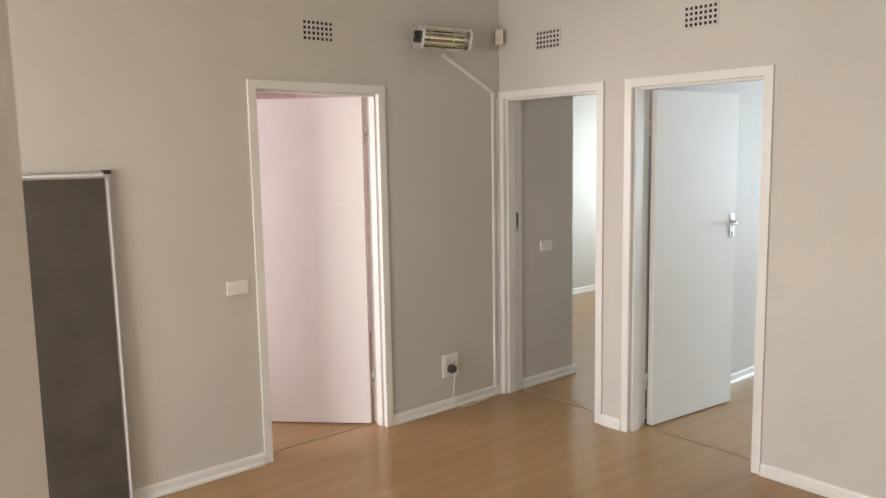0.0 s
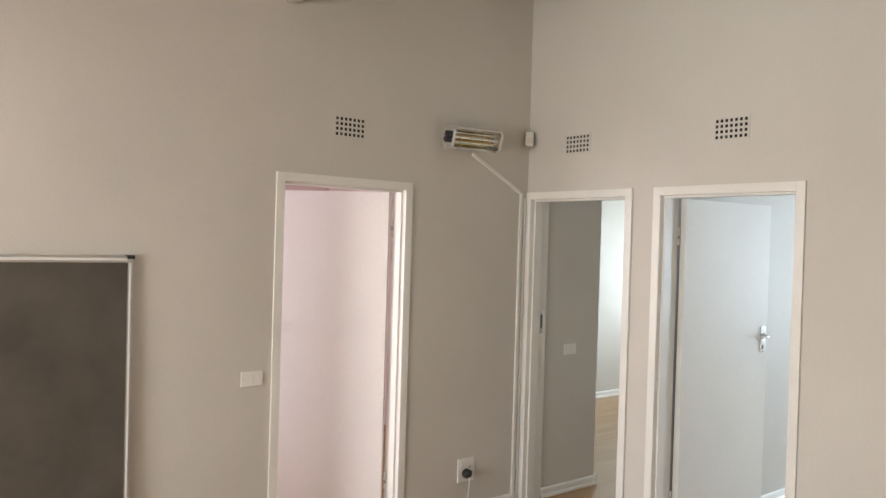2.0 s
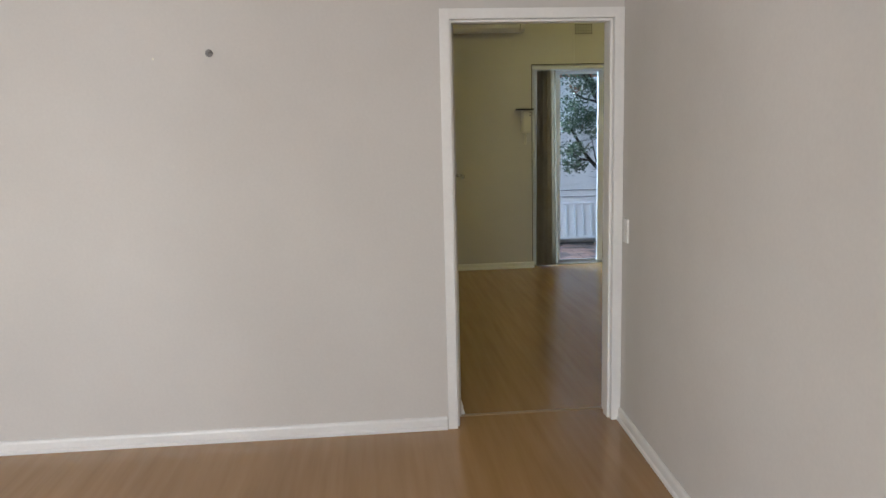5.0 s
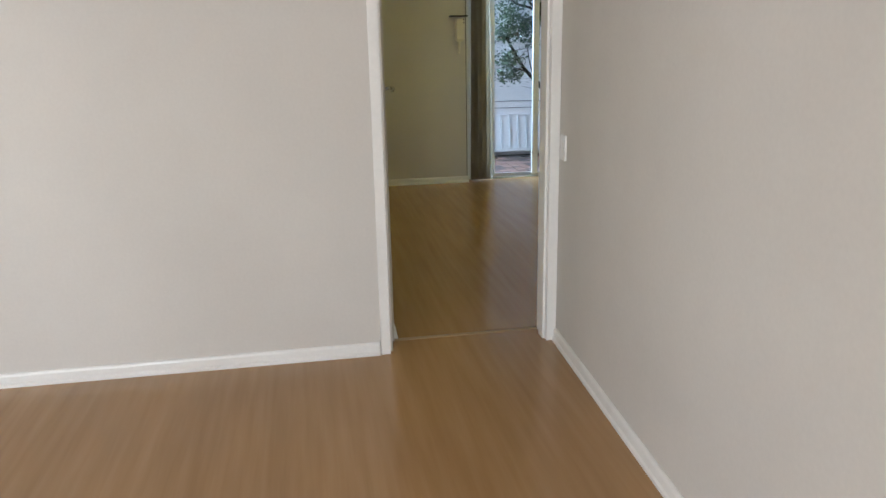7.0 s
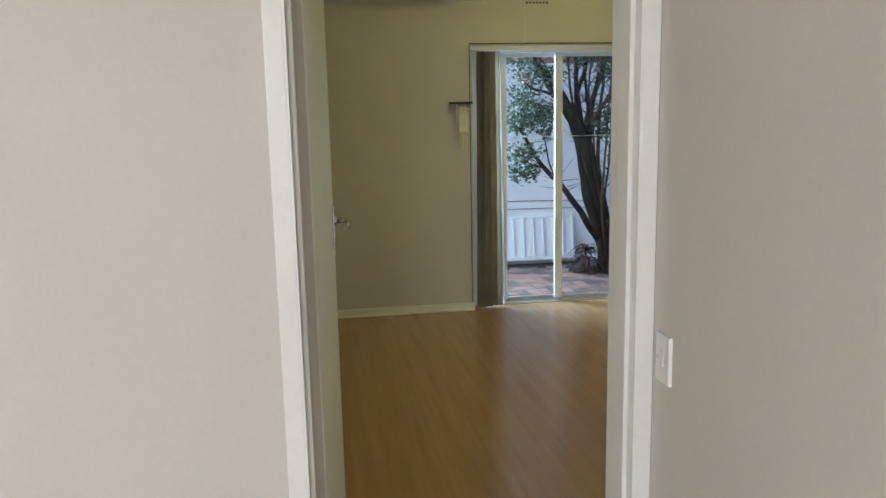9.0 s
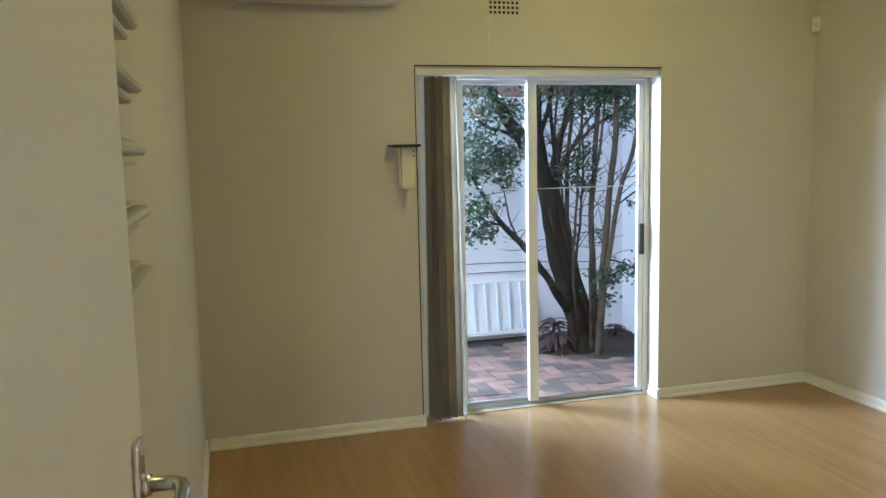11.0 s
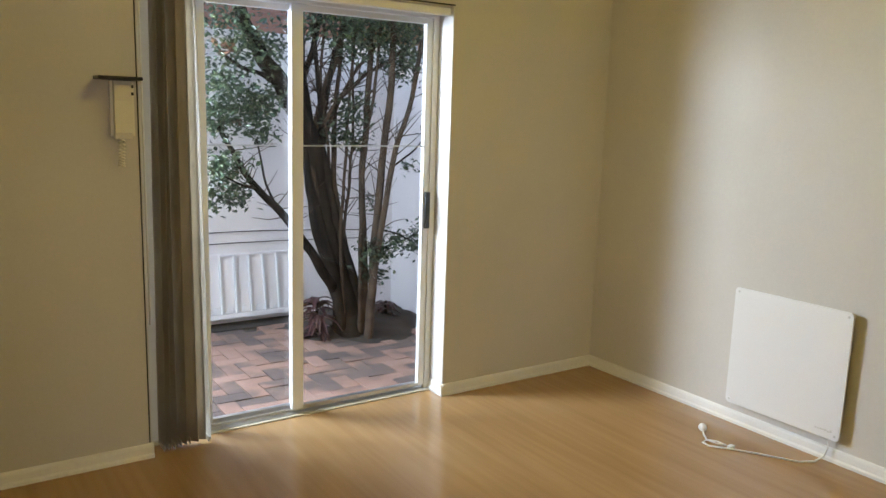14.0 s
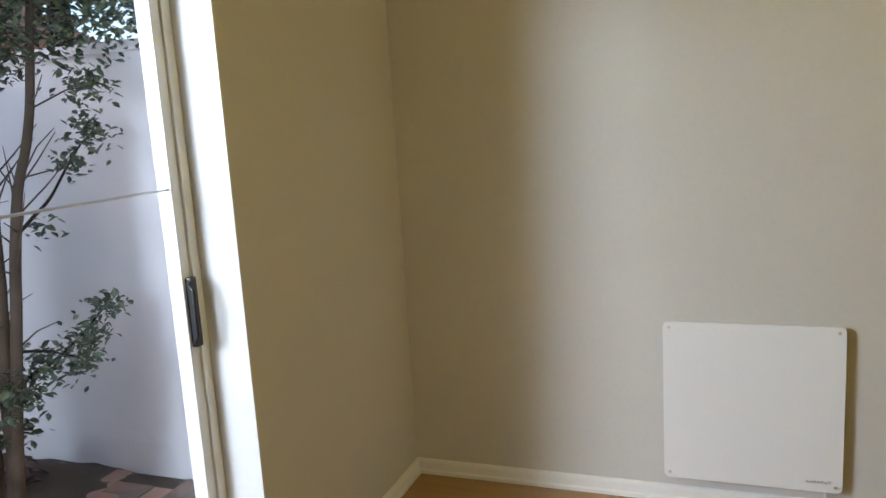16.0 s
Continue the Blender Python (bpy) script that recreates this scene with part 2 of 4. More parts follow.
# ---- structure ----
HEAD = 2.03
WL = "smooth painted plaster wall in warm light grey"
wall_along_x("wall_heater", -3.85, 0.0, 0.0, 0.12, [(-1.79, -1.0, 0, HEAD)], WALL, WL)
wall_along_y("wall_doors", 0.0, 0.15, -8.31, 0.12, [(-5.045, -4.235, 0, HEAD), (-1.85, -1.065, 0, HEAD), (-0.83, -0.04, 0, HEAD)], WALL, WL)
wall_along_x("wall_south", -7.0, -4.0, -5.24, -4.915, [], WALL, WL)
s = Shape()
s.hexa([(-4.0, -5.24, 0), (0, -5.24, 0), (0, -5.090, 0), (-4.0, -4.915, 0), (-4.0, -5.24, ceiling_z(-4)), (0, -5.24, ceiling_z(0)), (0, -5.090, ceiling_z(0)), (-4.0, -4.915, ceiling_z(-4))])
piece("wall_switch", s, WALL, WL, "wall")
wall_along_y("wall_stub", -3.85, -3.62, -3.345, -3.0, [], WALL, WL)
# window hole added in this unseen wall for the northwest lamp
wall_along_x("wall_west_north", -7.0, -3.85, 0.0, 0.12, [(-6.4, -4.4, 0.9, 2.3)], WALL, WL)
wall_along_y("wall_west", -7.15, -7.0, -5.24, 0.12, [(-3.40, -1.0, 0.85, 2.4)], WALL, WL)
wall_along_x("wall_passage", 0.15, 0.72, -0.03, 0.12, [], WALL, WL)
wall_along_y("wall_passage_side", 0.57, 0.72, 0.12, 2.06, [], WALL, WL)
wall_along_x("wall_passage_end", 0.57, 4.39, 2.06, 2.21, [], WALL, WL)
wall_along_x("wall_between_rooms", 0.15, 4.39, -0.98, -0.88, [], WALL, WL)
wall_along_x("wall_clips", 0.15, 4.39, -4.275, -4.15, [], WALL, WL)
wall_along_y("wall_patio", 4.39, 4.62, -8.31, 2.21, [(-7.155, -5.548, 0, 2.146), (-3.5, -1.7, 0.9, 2.2), (0.25, 1.75, 0.9, 2.2)], WALL, WL)
wall_along_x("wall_panel", 0.0, 4.62, -8.46, -8.31, [], WALL, WL)
# pink colour and window hole are added to light and tint door 1
wall_along_y("wall_pink_west", -3.85, -3.7, 0.12, 3.4, [(0.8, 2.4, 0.9, 2.2)], PINKWALL, "pale pink wall of the room behind door 1, colour assumed")
wall_along_x("wall_pink_north", -3.85, 0.565, 3.4, 3.55, [], PINKWALL, "pale pink wall of the room behind door 1, colour assumed")
wall_along_y("wall_pink_east", 0.42, 0.565, 0.12, 3.4, [], PINKWALL, "pale pink wall of the room behind door 1, colour assumed")

piece("floor", Shape().box(-7.0, 4.62, -8.31, 3.4, -0.20, 0.0), LAMINATE, "warm beech laminate floor with a soft sheen", "floor")


def roof_half(name, x0, x1):
    s = Shape()
    za, zb = ceiling_z(x0), ceiling_z(x1)
    s.hexa([(x0, -8.46, za), (x1, -8.46, zb), (x1, 3.55, zb), (x0, 3.55, za), (x0, -8.46, za + 0.16), (x1, -8.46, zb + 0.16), (x1, 3.55, zb + 0.16), (x0, 3.55, za + 0.16)])
    return piece(name, s, CEIL, "white painted sloping board ceiling", "ceiling")


roof_half("ceiling", -7.15, 0.07)
roof_half("ceiling_east", 0.07, 4.62)
piece("ground", Shape().box(-400, 400, -400, 400, -0.40, -0.22), SOIL, "bare dark ground around the house", "ground")

# ---- baseboards and thresholds ----


def baseboard(x0, y0, x1, y1, side):
    """A white skirting with a rounded top along a wall's foot, on the given side of the line (+1: to the left of its direction)."""
    a, b = Vector((x0, y0, 0)), Vector((x1, y1, 0))
    d = (b - a).normalized()
    out = Vector((-d.y, d.x, 0)) * side
    prof = [(0.0, 0.0), (0.021, 0.0), (0.021, 0.014), (0.014, 0.022), (0.014, 0.052), (0.011, 0.061), (0.005, 0.066), (0.0, 0.066)]
    s = Shape().prism([a + out * (u - 0.002 if u == 0 else u) + Vector((0, 0, v)) for u, v in prof], b - a)
    return piece("baseboard", s, TRIM, "white glossy skirting board along the wall", "baseboard")


for run in ((-7.0, 0, -1.838, 0, -1), (-0.952, 0, -0.014, 0, -1), (0, -0.875, 0, -1.020, -1), (0, -1.897, 0, -4.186, -1),
            (-7.0, -4.915, -4.0, -4.915, 1), (-4.0, -4.915, -0.014, -5.0894, 1), (0.17, -0.03, 0.74, -0.03, -1), (0.72, -0.05, 0.72, 2.06, -1), (0.74, 2.06, 4.39, 2.06, -1),
            (0.17, -0.98, 4.39, -0.98, -1), (0.17, -4.275, 4.39, -4.275, -1), (4.39, -4.30, 4.39, -5.560, -1), (4.39, -7.134, 4.39, -8.29, -1),
            (4.372, -7.155, 4.52, -7.155, 1), (0.15, -8.31, 4.39, -8.31, 1), (0.15, -8.29, 0.15, -5.10, -1), (-3.7, 0.12, -3.7, 3.4, -1), (-3.68, 3.4, 0.42, 3.4, -1)):
    baseboard(*run)


def threshold(x0, x1, y0, y1):
    along_y = (y1 - y0) > (x1 - x0)
    if along_y:
        poly = [(x0, y0, 0.0), (x0 + 0.006, y0, 0.005), (x1 - 0.006, y0, 0.005), (x1, y0, 0.0)]
        s = Shape().prism(poly, (0, y1 - y0, 0))
    else:
        poly = [(x0, y0, 0.0), (x0, y0 + 0.006, 0.005), (x0, y1 - 0.006, 0.005), (x0, y1, 0.0)]
        s = Shape().prism(poly, (x1 - x0, 0, 0))
    return piece("threshold", s, STRIP, "thin brown metal threshold strip on the floor", "threshold")


threshold(0.150, 0.180, -5.040, -4.240)
threshold(0.142, 0.172, -1.845, -1.070)
threshold(0.142, 0.172, -0.825, -0.045)
threshold(-1.785, -1.005, 0.105, 0.135)

# ---- door frames and doors ----


def door_frame(name, a, b, along, w0, w1, strike=None):
    """A pressed steel frame round an opening from a to b of a wall that spans w0 to w1; room side is w0."""
    def put(u0, u1, v0, v1, z0, z1, bevel=0.002):
        s = Shape()
        return s.box(v0, v1, u0, u1, z0, z1, bevel) if along == "y" else s.box(u0, u1, v0, v1, z0, z1, bevel)
    mid = (a + b) / 2
    base = (w0, mid, 0) if along == "y" else (mid, w0, 0)
    near = -1 if along == "y" else 1
    room, back = (w0 - 0.013, w1 + 0.013) if w0 < w1 else (w0 + 0.013, w1 - 0.013)
    fr = thing(name, base, "white painted pressed steel door frame", "door frame", kind="structure")
    step = 0.62 * (w1 - w0)
    for u, sgn, nm in ((a, -1, "jamb"), (b, 1, "jamb")):
        jamb = part(nm, put(u, u + sgn * 0.043, room, w0, 0, HEAD + 0.043, 0.003), TRIM, fr)
        part("lining", put(u - sgn * 0.005, u + sgn * 0.0005, room, back, 0, HEAD + 0.002), TRIM, jamb)
        part("door_stop", put(u - sgn * 0.018, u - sgn * 0.005, w0 + 0.02 * (1 if w1 > w0 else -1), w0 + step, 0, HEAD - 0.005, 0.004), TRIM, jamb)
        part("back_face", put(u, u + sgn * 0.043, w1, back, 0, HEAD + 0.043, 0.003), TRIM, jamb)
    head = part("head", put(a - 0.0005, b + 0.0005, room, w0, HEAD, HEAD + 0.043, 0.003), TRIM, fr)
    part("lining", put(a + 0.005, b - 0.005, room, back, HEAD - 0.005, HEAD + 0.0005), TRIM, head)
    part("door_stop", put(a + 0.018, b - 0.018, w0 + 0.02 * (1 if w1 > w0 else -1), w0 + step, HEAD - 0.018, HEAD - 0.005, 0.004), TRIM, head)
    part("back_face", put(a, b, w1, back, HEAD, HEAD + 0.043, 0.003), TRIM, head)
    if strike is not None:
        u, sgn = strike
        plate = part("strike_plate", put(u - sgn * 0.005, u - sgn * 0.0075, 0.104, 0.130, 1.13, 1.285, 0.0006), CHROME, fr, "chrome strike plate with a dark slot")
        # dark patch on the plate, painted as the slot's shaded hollow
        part("slot", put(u - sgn * 0.0075, u - sgn * 0.0082, 0.111, 0.123, 1.165, 1.255, 0.0), HOLE_SHADE, plate)
    return fr


door_frame("door_frame_1", -1.79, -1.0, "x", 0.0, 0.12)
door_frame("door_frame_2", -0.83, -0.04, "y", 0.0, 0.15, strike=(-0.04, 1))
door_frame("door_frame_3", -1.85, -1.065, "y", 0.0, 0.15)
door_frame("door_frame_4", -5.045, -4.235, "y", 0.0, 0.15)


def door_leaf(name, hinge, angle, label, width=0.80, flip=1, sides=(-1, 1), finish=None, zc=1.205):
    """A flush door. Local x runs from the hinges to the free edge, local y is its thickness; flip says on which side of the hinge line it lies."""
    m = pose(hinge[0], hinge[1], 0, 0, 0, angle)
    d = thing(name, hinge, label, "door", kind="structure", m=m)
    y0, y1 = (-0.040, 0.0) if flip < 0 else (0.0, 0.040)
    part("leaf", Shape().box(0.010, width, y0, y1, 0.010, 2.015, 0.002), finish or LEAFPAINT, d, local=True)
    u = width - 0.048
    for out in sides:
        yy = y0 if out < 0 else y1
        plate = part("handle_plate", Shape().box(u - 0.020, u + 0.020, yy, yy + out * 0.007, zc - 0.100, zc + 0.056, 0.005), CHROME, d, "satin chrome handle plate", local=True)
        part("lever", Shape().tube([(u, yy + out * 0.005, zc), (u, yy + out * 0.040, zc), (u - 0.008, yy + out * 0.052, zc), (u - 0.030, yy + out * 0.057, zc - 0.001),
                                    (u - 0.075, yy + out * 0.056, zc - 0.005), (u - 0.110, yy + out * 0.048, zc - 0.012)], [0.0095, 0.0095, 0.0095, 0.009, 0.0085, 0.007], 12), CHROME, plate, local=True)
        part("rose", Shape().tube([(u, yy + out * 0.006, zc), (u, yy + out * 0.016, zc)], [0.015, 0.013], 16), CHROME, plate, local=True)
        # raised dark patch drawn for the shade in the keyhole
        part("keyhole", Shape().box(u - 0.004, u + 0.004, yy + out * 0.0068, yy + out * 0.0078, zc - 0.085, zc - 0.060), HOLE_SHADE, plate, local=True)
        part("screw", Shape().tube([(u, yy + out * 0.006, zc + 0.042), (u, yy + out * 0.0085, zc + 0.042)], 0.004, 8), STEEL, plate, local=True)
    part("latch_plate", Shape().box(width - 0.0005, width + 0.0015, y0 + 0.011, y0 + 0.029, zc - 0.09, zc + 0.09), CHROME, d, local=True)
    for hz in (0.28, 1.80):
        h = part("hinge", Shape().tube([(-0.004, y0 if flip > 0 else y1, hz - 0.05), (-0.004, y0 if flip > 0 else y1, hz + 0.05)], 0.0075, 10), TRIM, d, "white painted butt hinge", local=True)
        part("knuckle", Shape().tube([(-0.004, y0 if flip > 0 else y1, hz - 0.012), (-0.004, y0 if flip > 0 else y1, hz + 0.012)], 0.0092, 10), CHROME, h, local=True)
    return d


door_leaf("door_1", (-1.015, 0.118), 134.0, "pale pinkish white flush door standing half open", 0.80, 1, finish=PINKLEAF)
door_leaf("door_3", (0.172, -1.072), -6.0, "white flush door standing wide open into the next room", 0.785, -1)
door_leaf("door_4", (0.176, -4.238), -4.9, "white flush door swung back against the wall", 0.81, -1, sides=(-1,), zc=1.232)

# ---- things on the walls of the first room ----


def air_vent(name, centre, facing, w=0.205, h=0.125, cols=7, rows=4):
    """An air brick with real square holes; facing 'y' for a wall that looks to -y, 'x' for one that looks to -x."""
    cx, cy, cz = centre
    v = thing(name, centre, "plastered air brick with small square holes in the wall", "air vent", "air bricks")

    def put(s, u0, u1, d0, d1, z0, z1):
        return s.box(cx + u0, cx + u1, cy - d1, cy - d0, cz + z0, cz + z1) if facing == "y" else s.box(cx - d1, cx - d0, cy + u0, cy + u1, cz + z0, cz + z1)
    # near-black sheet carries the shade seen through the holes
    part("backing", put(Shape(), -w / 2 + 0.004, w / 2 - 0.004, -0.001, 0.0015, -h / 2 + 0.004, h / 2 - 0.004), HOLE_SHADE, v)
    hole = 0.0165
    px, pz = (w - 0.012) / cols, (h - 0.012) / rows
    us = [-w / 2] + [-w / 2 + 0.006 + px * i + sgn * hole / 2 + px / 2 for i in range(cols) for sgn in (-1, 1)] + [w / 2]
    zs = [-h / 2] + [-h / 2 + 0.006 + pz * i + sgn * hole / 2 + pz / 2 for i in range(rows) for sgn in (-1, 1)] + [h / 2]
    s = Shape()
    for i in range(0, len(us), 2):
        put(s, us[i], us[i + 1], 0.0, 0.004, -h / 2, h / 2)
    for i in range(1, len(us) - 1, 2):
        for k in range(0, len(zs), 2):
            put(s, us[i], us[i + 1], 0.0, 0.004, zs[k], zs[k + 1])
    part("grille", s, WALL, v)
    return v


air_vent("air_vent", (-1.394, 0, 2.352), "y")
air_vent("air_vent", (0, -0.432, 2.366), "x")
air_vent("air_vent", (0, -1.488, 2.362), "x")
air_vent("air_vent", (4.39, -6.098, 2.504), "x")


def infrared_heater():
    h = thing("infrared_heater", (-0.58, 0, 2.365), "silver infrared bar heater mounted high on the wall", "heater")
    m = pose(-0.580, -0.105, 2.362, 18, -1.2, 0) @ Matrix.Diagonal((1, 1.05, 1.13, 1))
    w = 0.180
    outer = [(-0.062, 0.036), (-0.052, 0.052), (0.052, 0.052), (0.062, 0.036), (0.062, -0.036), (0.056, -0.042), (0.046, -0.030), (0.030, 0.016), (-0.030, 0.016), (-0.046, -0.030), (-0.056, -0.042), (-0.062, -0.036)]
    part("housing", Shape().prism([m @ Vector((-w, y, z)) for z, y in outer], m.to_3x3() @ Vector((2 * w, 0, 0))), BRIGHT, h, "polished aluminium housing")
    trough = [(-0.046, -0.031), (-0.031, 0.013), (0.031, 0.013), (0.046, -0.031), (0.044, -0.032), (0.029, 0.010), (-0.029, 0.010), (-0.044, -0.032)]
    part("reflector", Shape().prism([m @ Vector((-w + 0.03, y, z)) for z, y in trough], m.to_3x3() @ Vector((2 * w - 0.05, 0, 0))), REFLECTOR, h, "polished gold-toned reflector")
    for z in (-0.014, 0.014):
        part("quartz_tube", Shape().tube([m @ Vector((-w + 0.03, -0.008, z)), m @ Vector((w - 0.02, -0.008, z))], 0.0065, 10), AMBER, h, "amber quartz tube")
    for sx, mat, nm in ((-1, BRIGHT, "end_cap"), (1, BRIGHT, "end_cap")):
        x = sx * (w + 0.008)
        cap = [(-0.044, -0.040), (-0.044, 0.040), (-0.020, 0.064), (0.054, 0.064), (0.054, -0.064), (-0.020, -0.064)]
        part(nm, Shape().prism([m @ Vector((x - 0.010, y, z)) for y, z in cap], m.to_3x3() @ Vector((0.020, 0, 0))), mat, h, "six-sided end cap")
    for x in (-0.13, -0.045, 0.045, 0.13):
        part("guard_wire", Shape().tube([m @ Vector((x, -0.040, -0.054)), m @ Vector((x, -0.048, 0)), m @ Vector((x, -0.040, 0.054))], 0.0018, 6), CHROME, h)
    for z in (-0.02, 0.02):
        part("guard_wire", Shape().tube([m @ Vector((-w, -0.046, z)), m @ Vector((w, -0.046, z))], 0.0018, 6), CHROME, h)
    for z in (-0.012, 0.018):
        part("knob", Shape().tube([m @ Vector((-w - 0.018, -0.01, z)), m @ Vector((-w - 0.044, -0.01, z))], [0.019, 0.017], 14), BLACK, h, "black plastic adjusting knob")
    part("wall_bracket", Shape().box(-0.66, -0.50, -0.085, 0.0, 2.345, 2.380, 0.004), STEEL, h)
    return h


m_amber, n_amber, l_amber, b_amber = nodes_of("amber_quartz")
b_amber.inputs["Base Color"].default_value, b_amber.inputs["Roughness"].default_value = (0.35, 0.24, 0.06, 1), 0.08
AMBER = m_amber
infrared_heater()


def trunking():
    t = thing("cable_trunking", (-0.05, 0, 0.07), "thin white plastic cable trunking running to the heater", "trunking")
    a, b = Vector((-0.497, -0.008, 2.285)), Vector((-0.075, -0.008, 2.066))
    d = (b - a).normalized()
    up = Vector((0, -1, 0)).cross(d).normalized() * 0.010
    part("diagonal_run", Shape().hexa([a - up + Vector((0, -0.006, 0)), b - up + Vector((0, -0.006, 0)), b - up + Vector((0, 0.008, 0)), a - up + Vector((0, 0.008, 0)),
                                       a + up + Vector((0, -0.006, 0)), b + up + Vector((0, -0.006, 0)), b + up + Vector((0, 0.008, 0)), a + up + Vector((0, 0.008, 0))], 0.002), TRIM, t)
    part("upright_run", Shape().box(-0.078, -0.056, -0.015, 0.0, 0.067, 2.068, 0.002), TRIM, t)
    part("side_run", Shape().box(-0.040, -0.024, -0.012, 0.0, 0.067, 2.035, 0.002), TRIM, t)
    return t


trunking()


def wall_switch(name, m, label, w=0.120, h=0.075, rockers=1):
    """A flush switch plate, flat against local y = 0 and looking to -y."""
    s = thing(name, m.translation, label, "light switch", m=m)
    part("plate", Shape().box(-w / 2, w / 2, -0.010, 0, -h / 2, h / 2, 0.003), PLASTIC, s, local=True)
    part("rocker", Shape().hexa([(-0.008, -0.014, -0.017), (0.008, -0.014, -0.017), (0.008, -0.009, -0.017), (-0.008, -0.009, -0.017),
                                 (-0.008, -0.011, 0.017), (0.008, -0.011, 0.017), (0.008, -0.009, 0.017), (-0.008, -0.009, 0.017)]), TRIM, s, local=True)
    part("rocker_surround", Shape().box(-0.010, 0.010, -0.0106, -0.0096, -0.020, 0.020), CREAM, s, local=True)
    for x in (-w / 2 + 0.012, w / 2 - 0.012):
        part("screw", Shape().tube([(x, -0.009, 0), (x, -0.0115, 0)], 0.003, 8), STEEL, s, local=True)
    return s


wall_switch("light_switch", pose(-1.940, 0, 0.995), "white plastic light switch beside the door")
wall_switch("light_switch", pose(0.425, -0.03, 1.003), "white plastic light switch on the passage wall")
wall_switch("light_switch", pose(-0.085, -5.087, 1.000, 0, 0, 177.5), "white upright light switch near the doorway", 0.075, 0.118)


def socket():
    s = thing("wall_socket", (-0.476, 0, 0.289), "white wall socket with a black plug in it", "socket")
    part("plate", Shape().box(-0.543, -0.409, -0.011, 0, 0.215, 0.363, 0.004), PLASTIC, s)
    part("rocker", Shape().box(-0.527, -0.505, -0.017, -0.009, 0.305, 0.340, 0.003), TRIM, s)
    # dark discs on the plate draw the shaded pin holes
    for x, z in ((-0.450, 0.305), (-0.432, 0.272), (-0.448, 0.272)):
        part("pin_hole", Shape().tube([(x, -0.0105, z), (x, -0.0118, z)], 0.005, 10), HOLE_SHADE, s)
    plug = thing("plug", (-0.482, -0.011, 0.270), "black round three-pin plug with a white lead", "plug")
    part("body", Shape().tube([(-0.482, -0.010, 0.270), (-0.482, -0.030, 0.270), (-0.482, -0.048, 0.268), (-0.482, -0.056, 0.266)], [0.030, 0.030, 0.024, 0.010], 18), BLACK, plug)
    part("lead", Shape().tube([(-0.482, -0.050, 0.252), (-0.481, -0.050, 0.21), (-0.483, -0.042, 0.13), (-0.478, -0.034, 0.07), (-0.46, -0.036, 0.022), (-0.42, -0.050, 0.006),
                               (-0.35, -0.058, 0.005), (-0.25, -0.045, 0.005), (-0.15, -0.032, 0.005), (-0.085, -0.026, 0.02), (-0.068, -0.020, 0.066)], 0.0036, 8), TRIM, plug, "thin white lead")


socket()


def motion_sensor(name, m, label):
    s = thing(name, m.translation, label, "sensor", m=m)
    part("body", Shape().box(-0.026, 0.026, -0.038, 0, -0.047, 0.047, 0.009), PLASTIC, s, local=True)
    part("lens", Shape().box(-0.017, 0.017, -0.0405, -0.037, -0.028, 0.010, 0.003), CREAM, s, "milky sensor lens", local=True)
    part("led", Shape().dome((0, -0.038, 0.028), 0.004, n=8), PLASTIC, s, local=True)
    part("bracket", Shape().box(-0.012, 0.012, -0.004, 0.030, -0.02, 0.02, 0.003), PLASTIC, s, local=True)
    return s


motion_sensor("motion_sensor", pose(-0.034, -0.036, 2.421, 0, 0, -45), "small white motion sensor up in the wall corner")
motion_sensor("motion_sensor", pose(4.350, -8.272, 2.436, 0, 0, -120), "small cream motion sensor up in the wall corner")

DARKSTEEL = metal("tarnished_steel", (0.34, 0.33, 0.32), 0.55, 0.4)
hook = thing("wall_hook", (0, -3.123, 1.886), "small grey round hook on the bare wall", "hook")
part("rose", Shape().tube([(0.001, -3.123, 1.886), (-0.008, -3.123, 1.886), (-0.012, -3.123, 1.886)], [0.017, 0.017, 0.010], 16), DARKSTEEL, hook)
part("peg", Shape().tube([(-0.008, -3.123, 1.886), (-0.026, -3.123, 1.884), (-0.032, -3.123, 1.892)], [0.006, 0.006, 0.005], 10), DARKSTEEL, hook)
nail = thing("nail", (0, -2.868, 1.864), "tiny filled nail hole in the wall", "nail")
part("head", Shape().tube([(0.001, -2.868, 1.864), (-0.003, -2.868, 1.864)], [0.006, 0.004], 10), CREAM, nail)


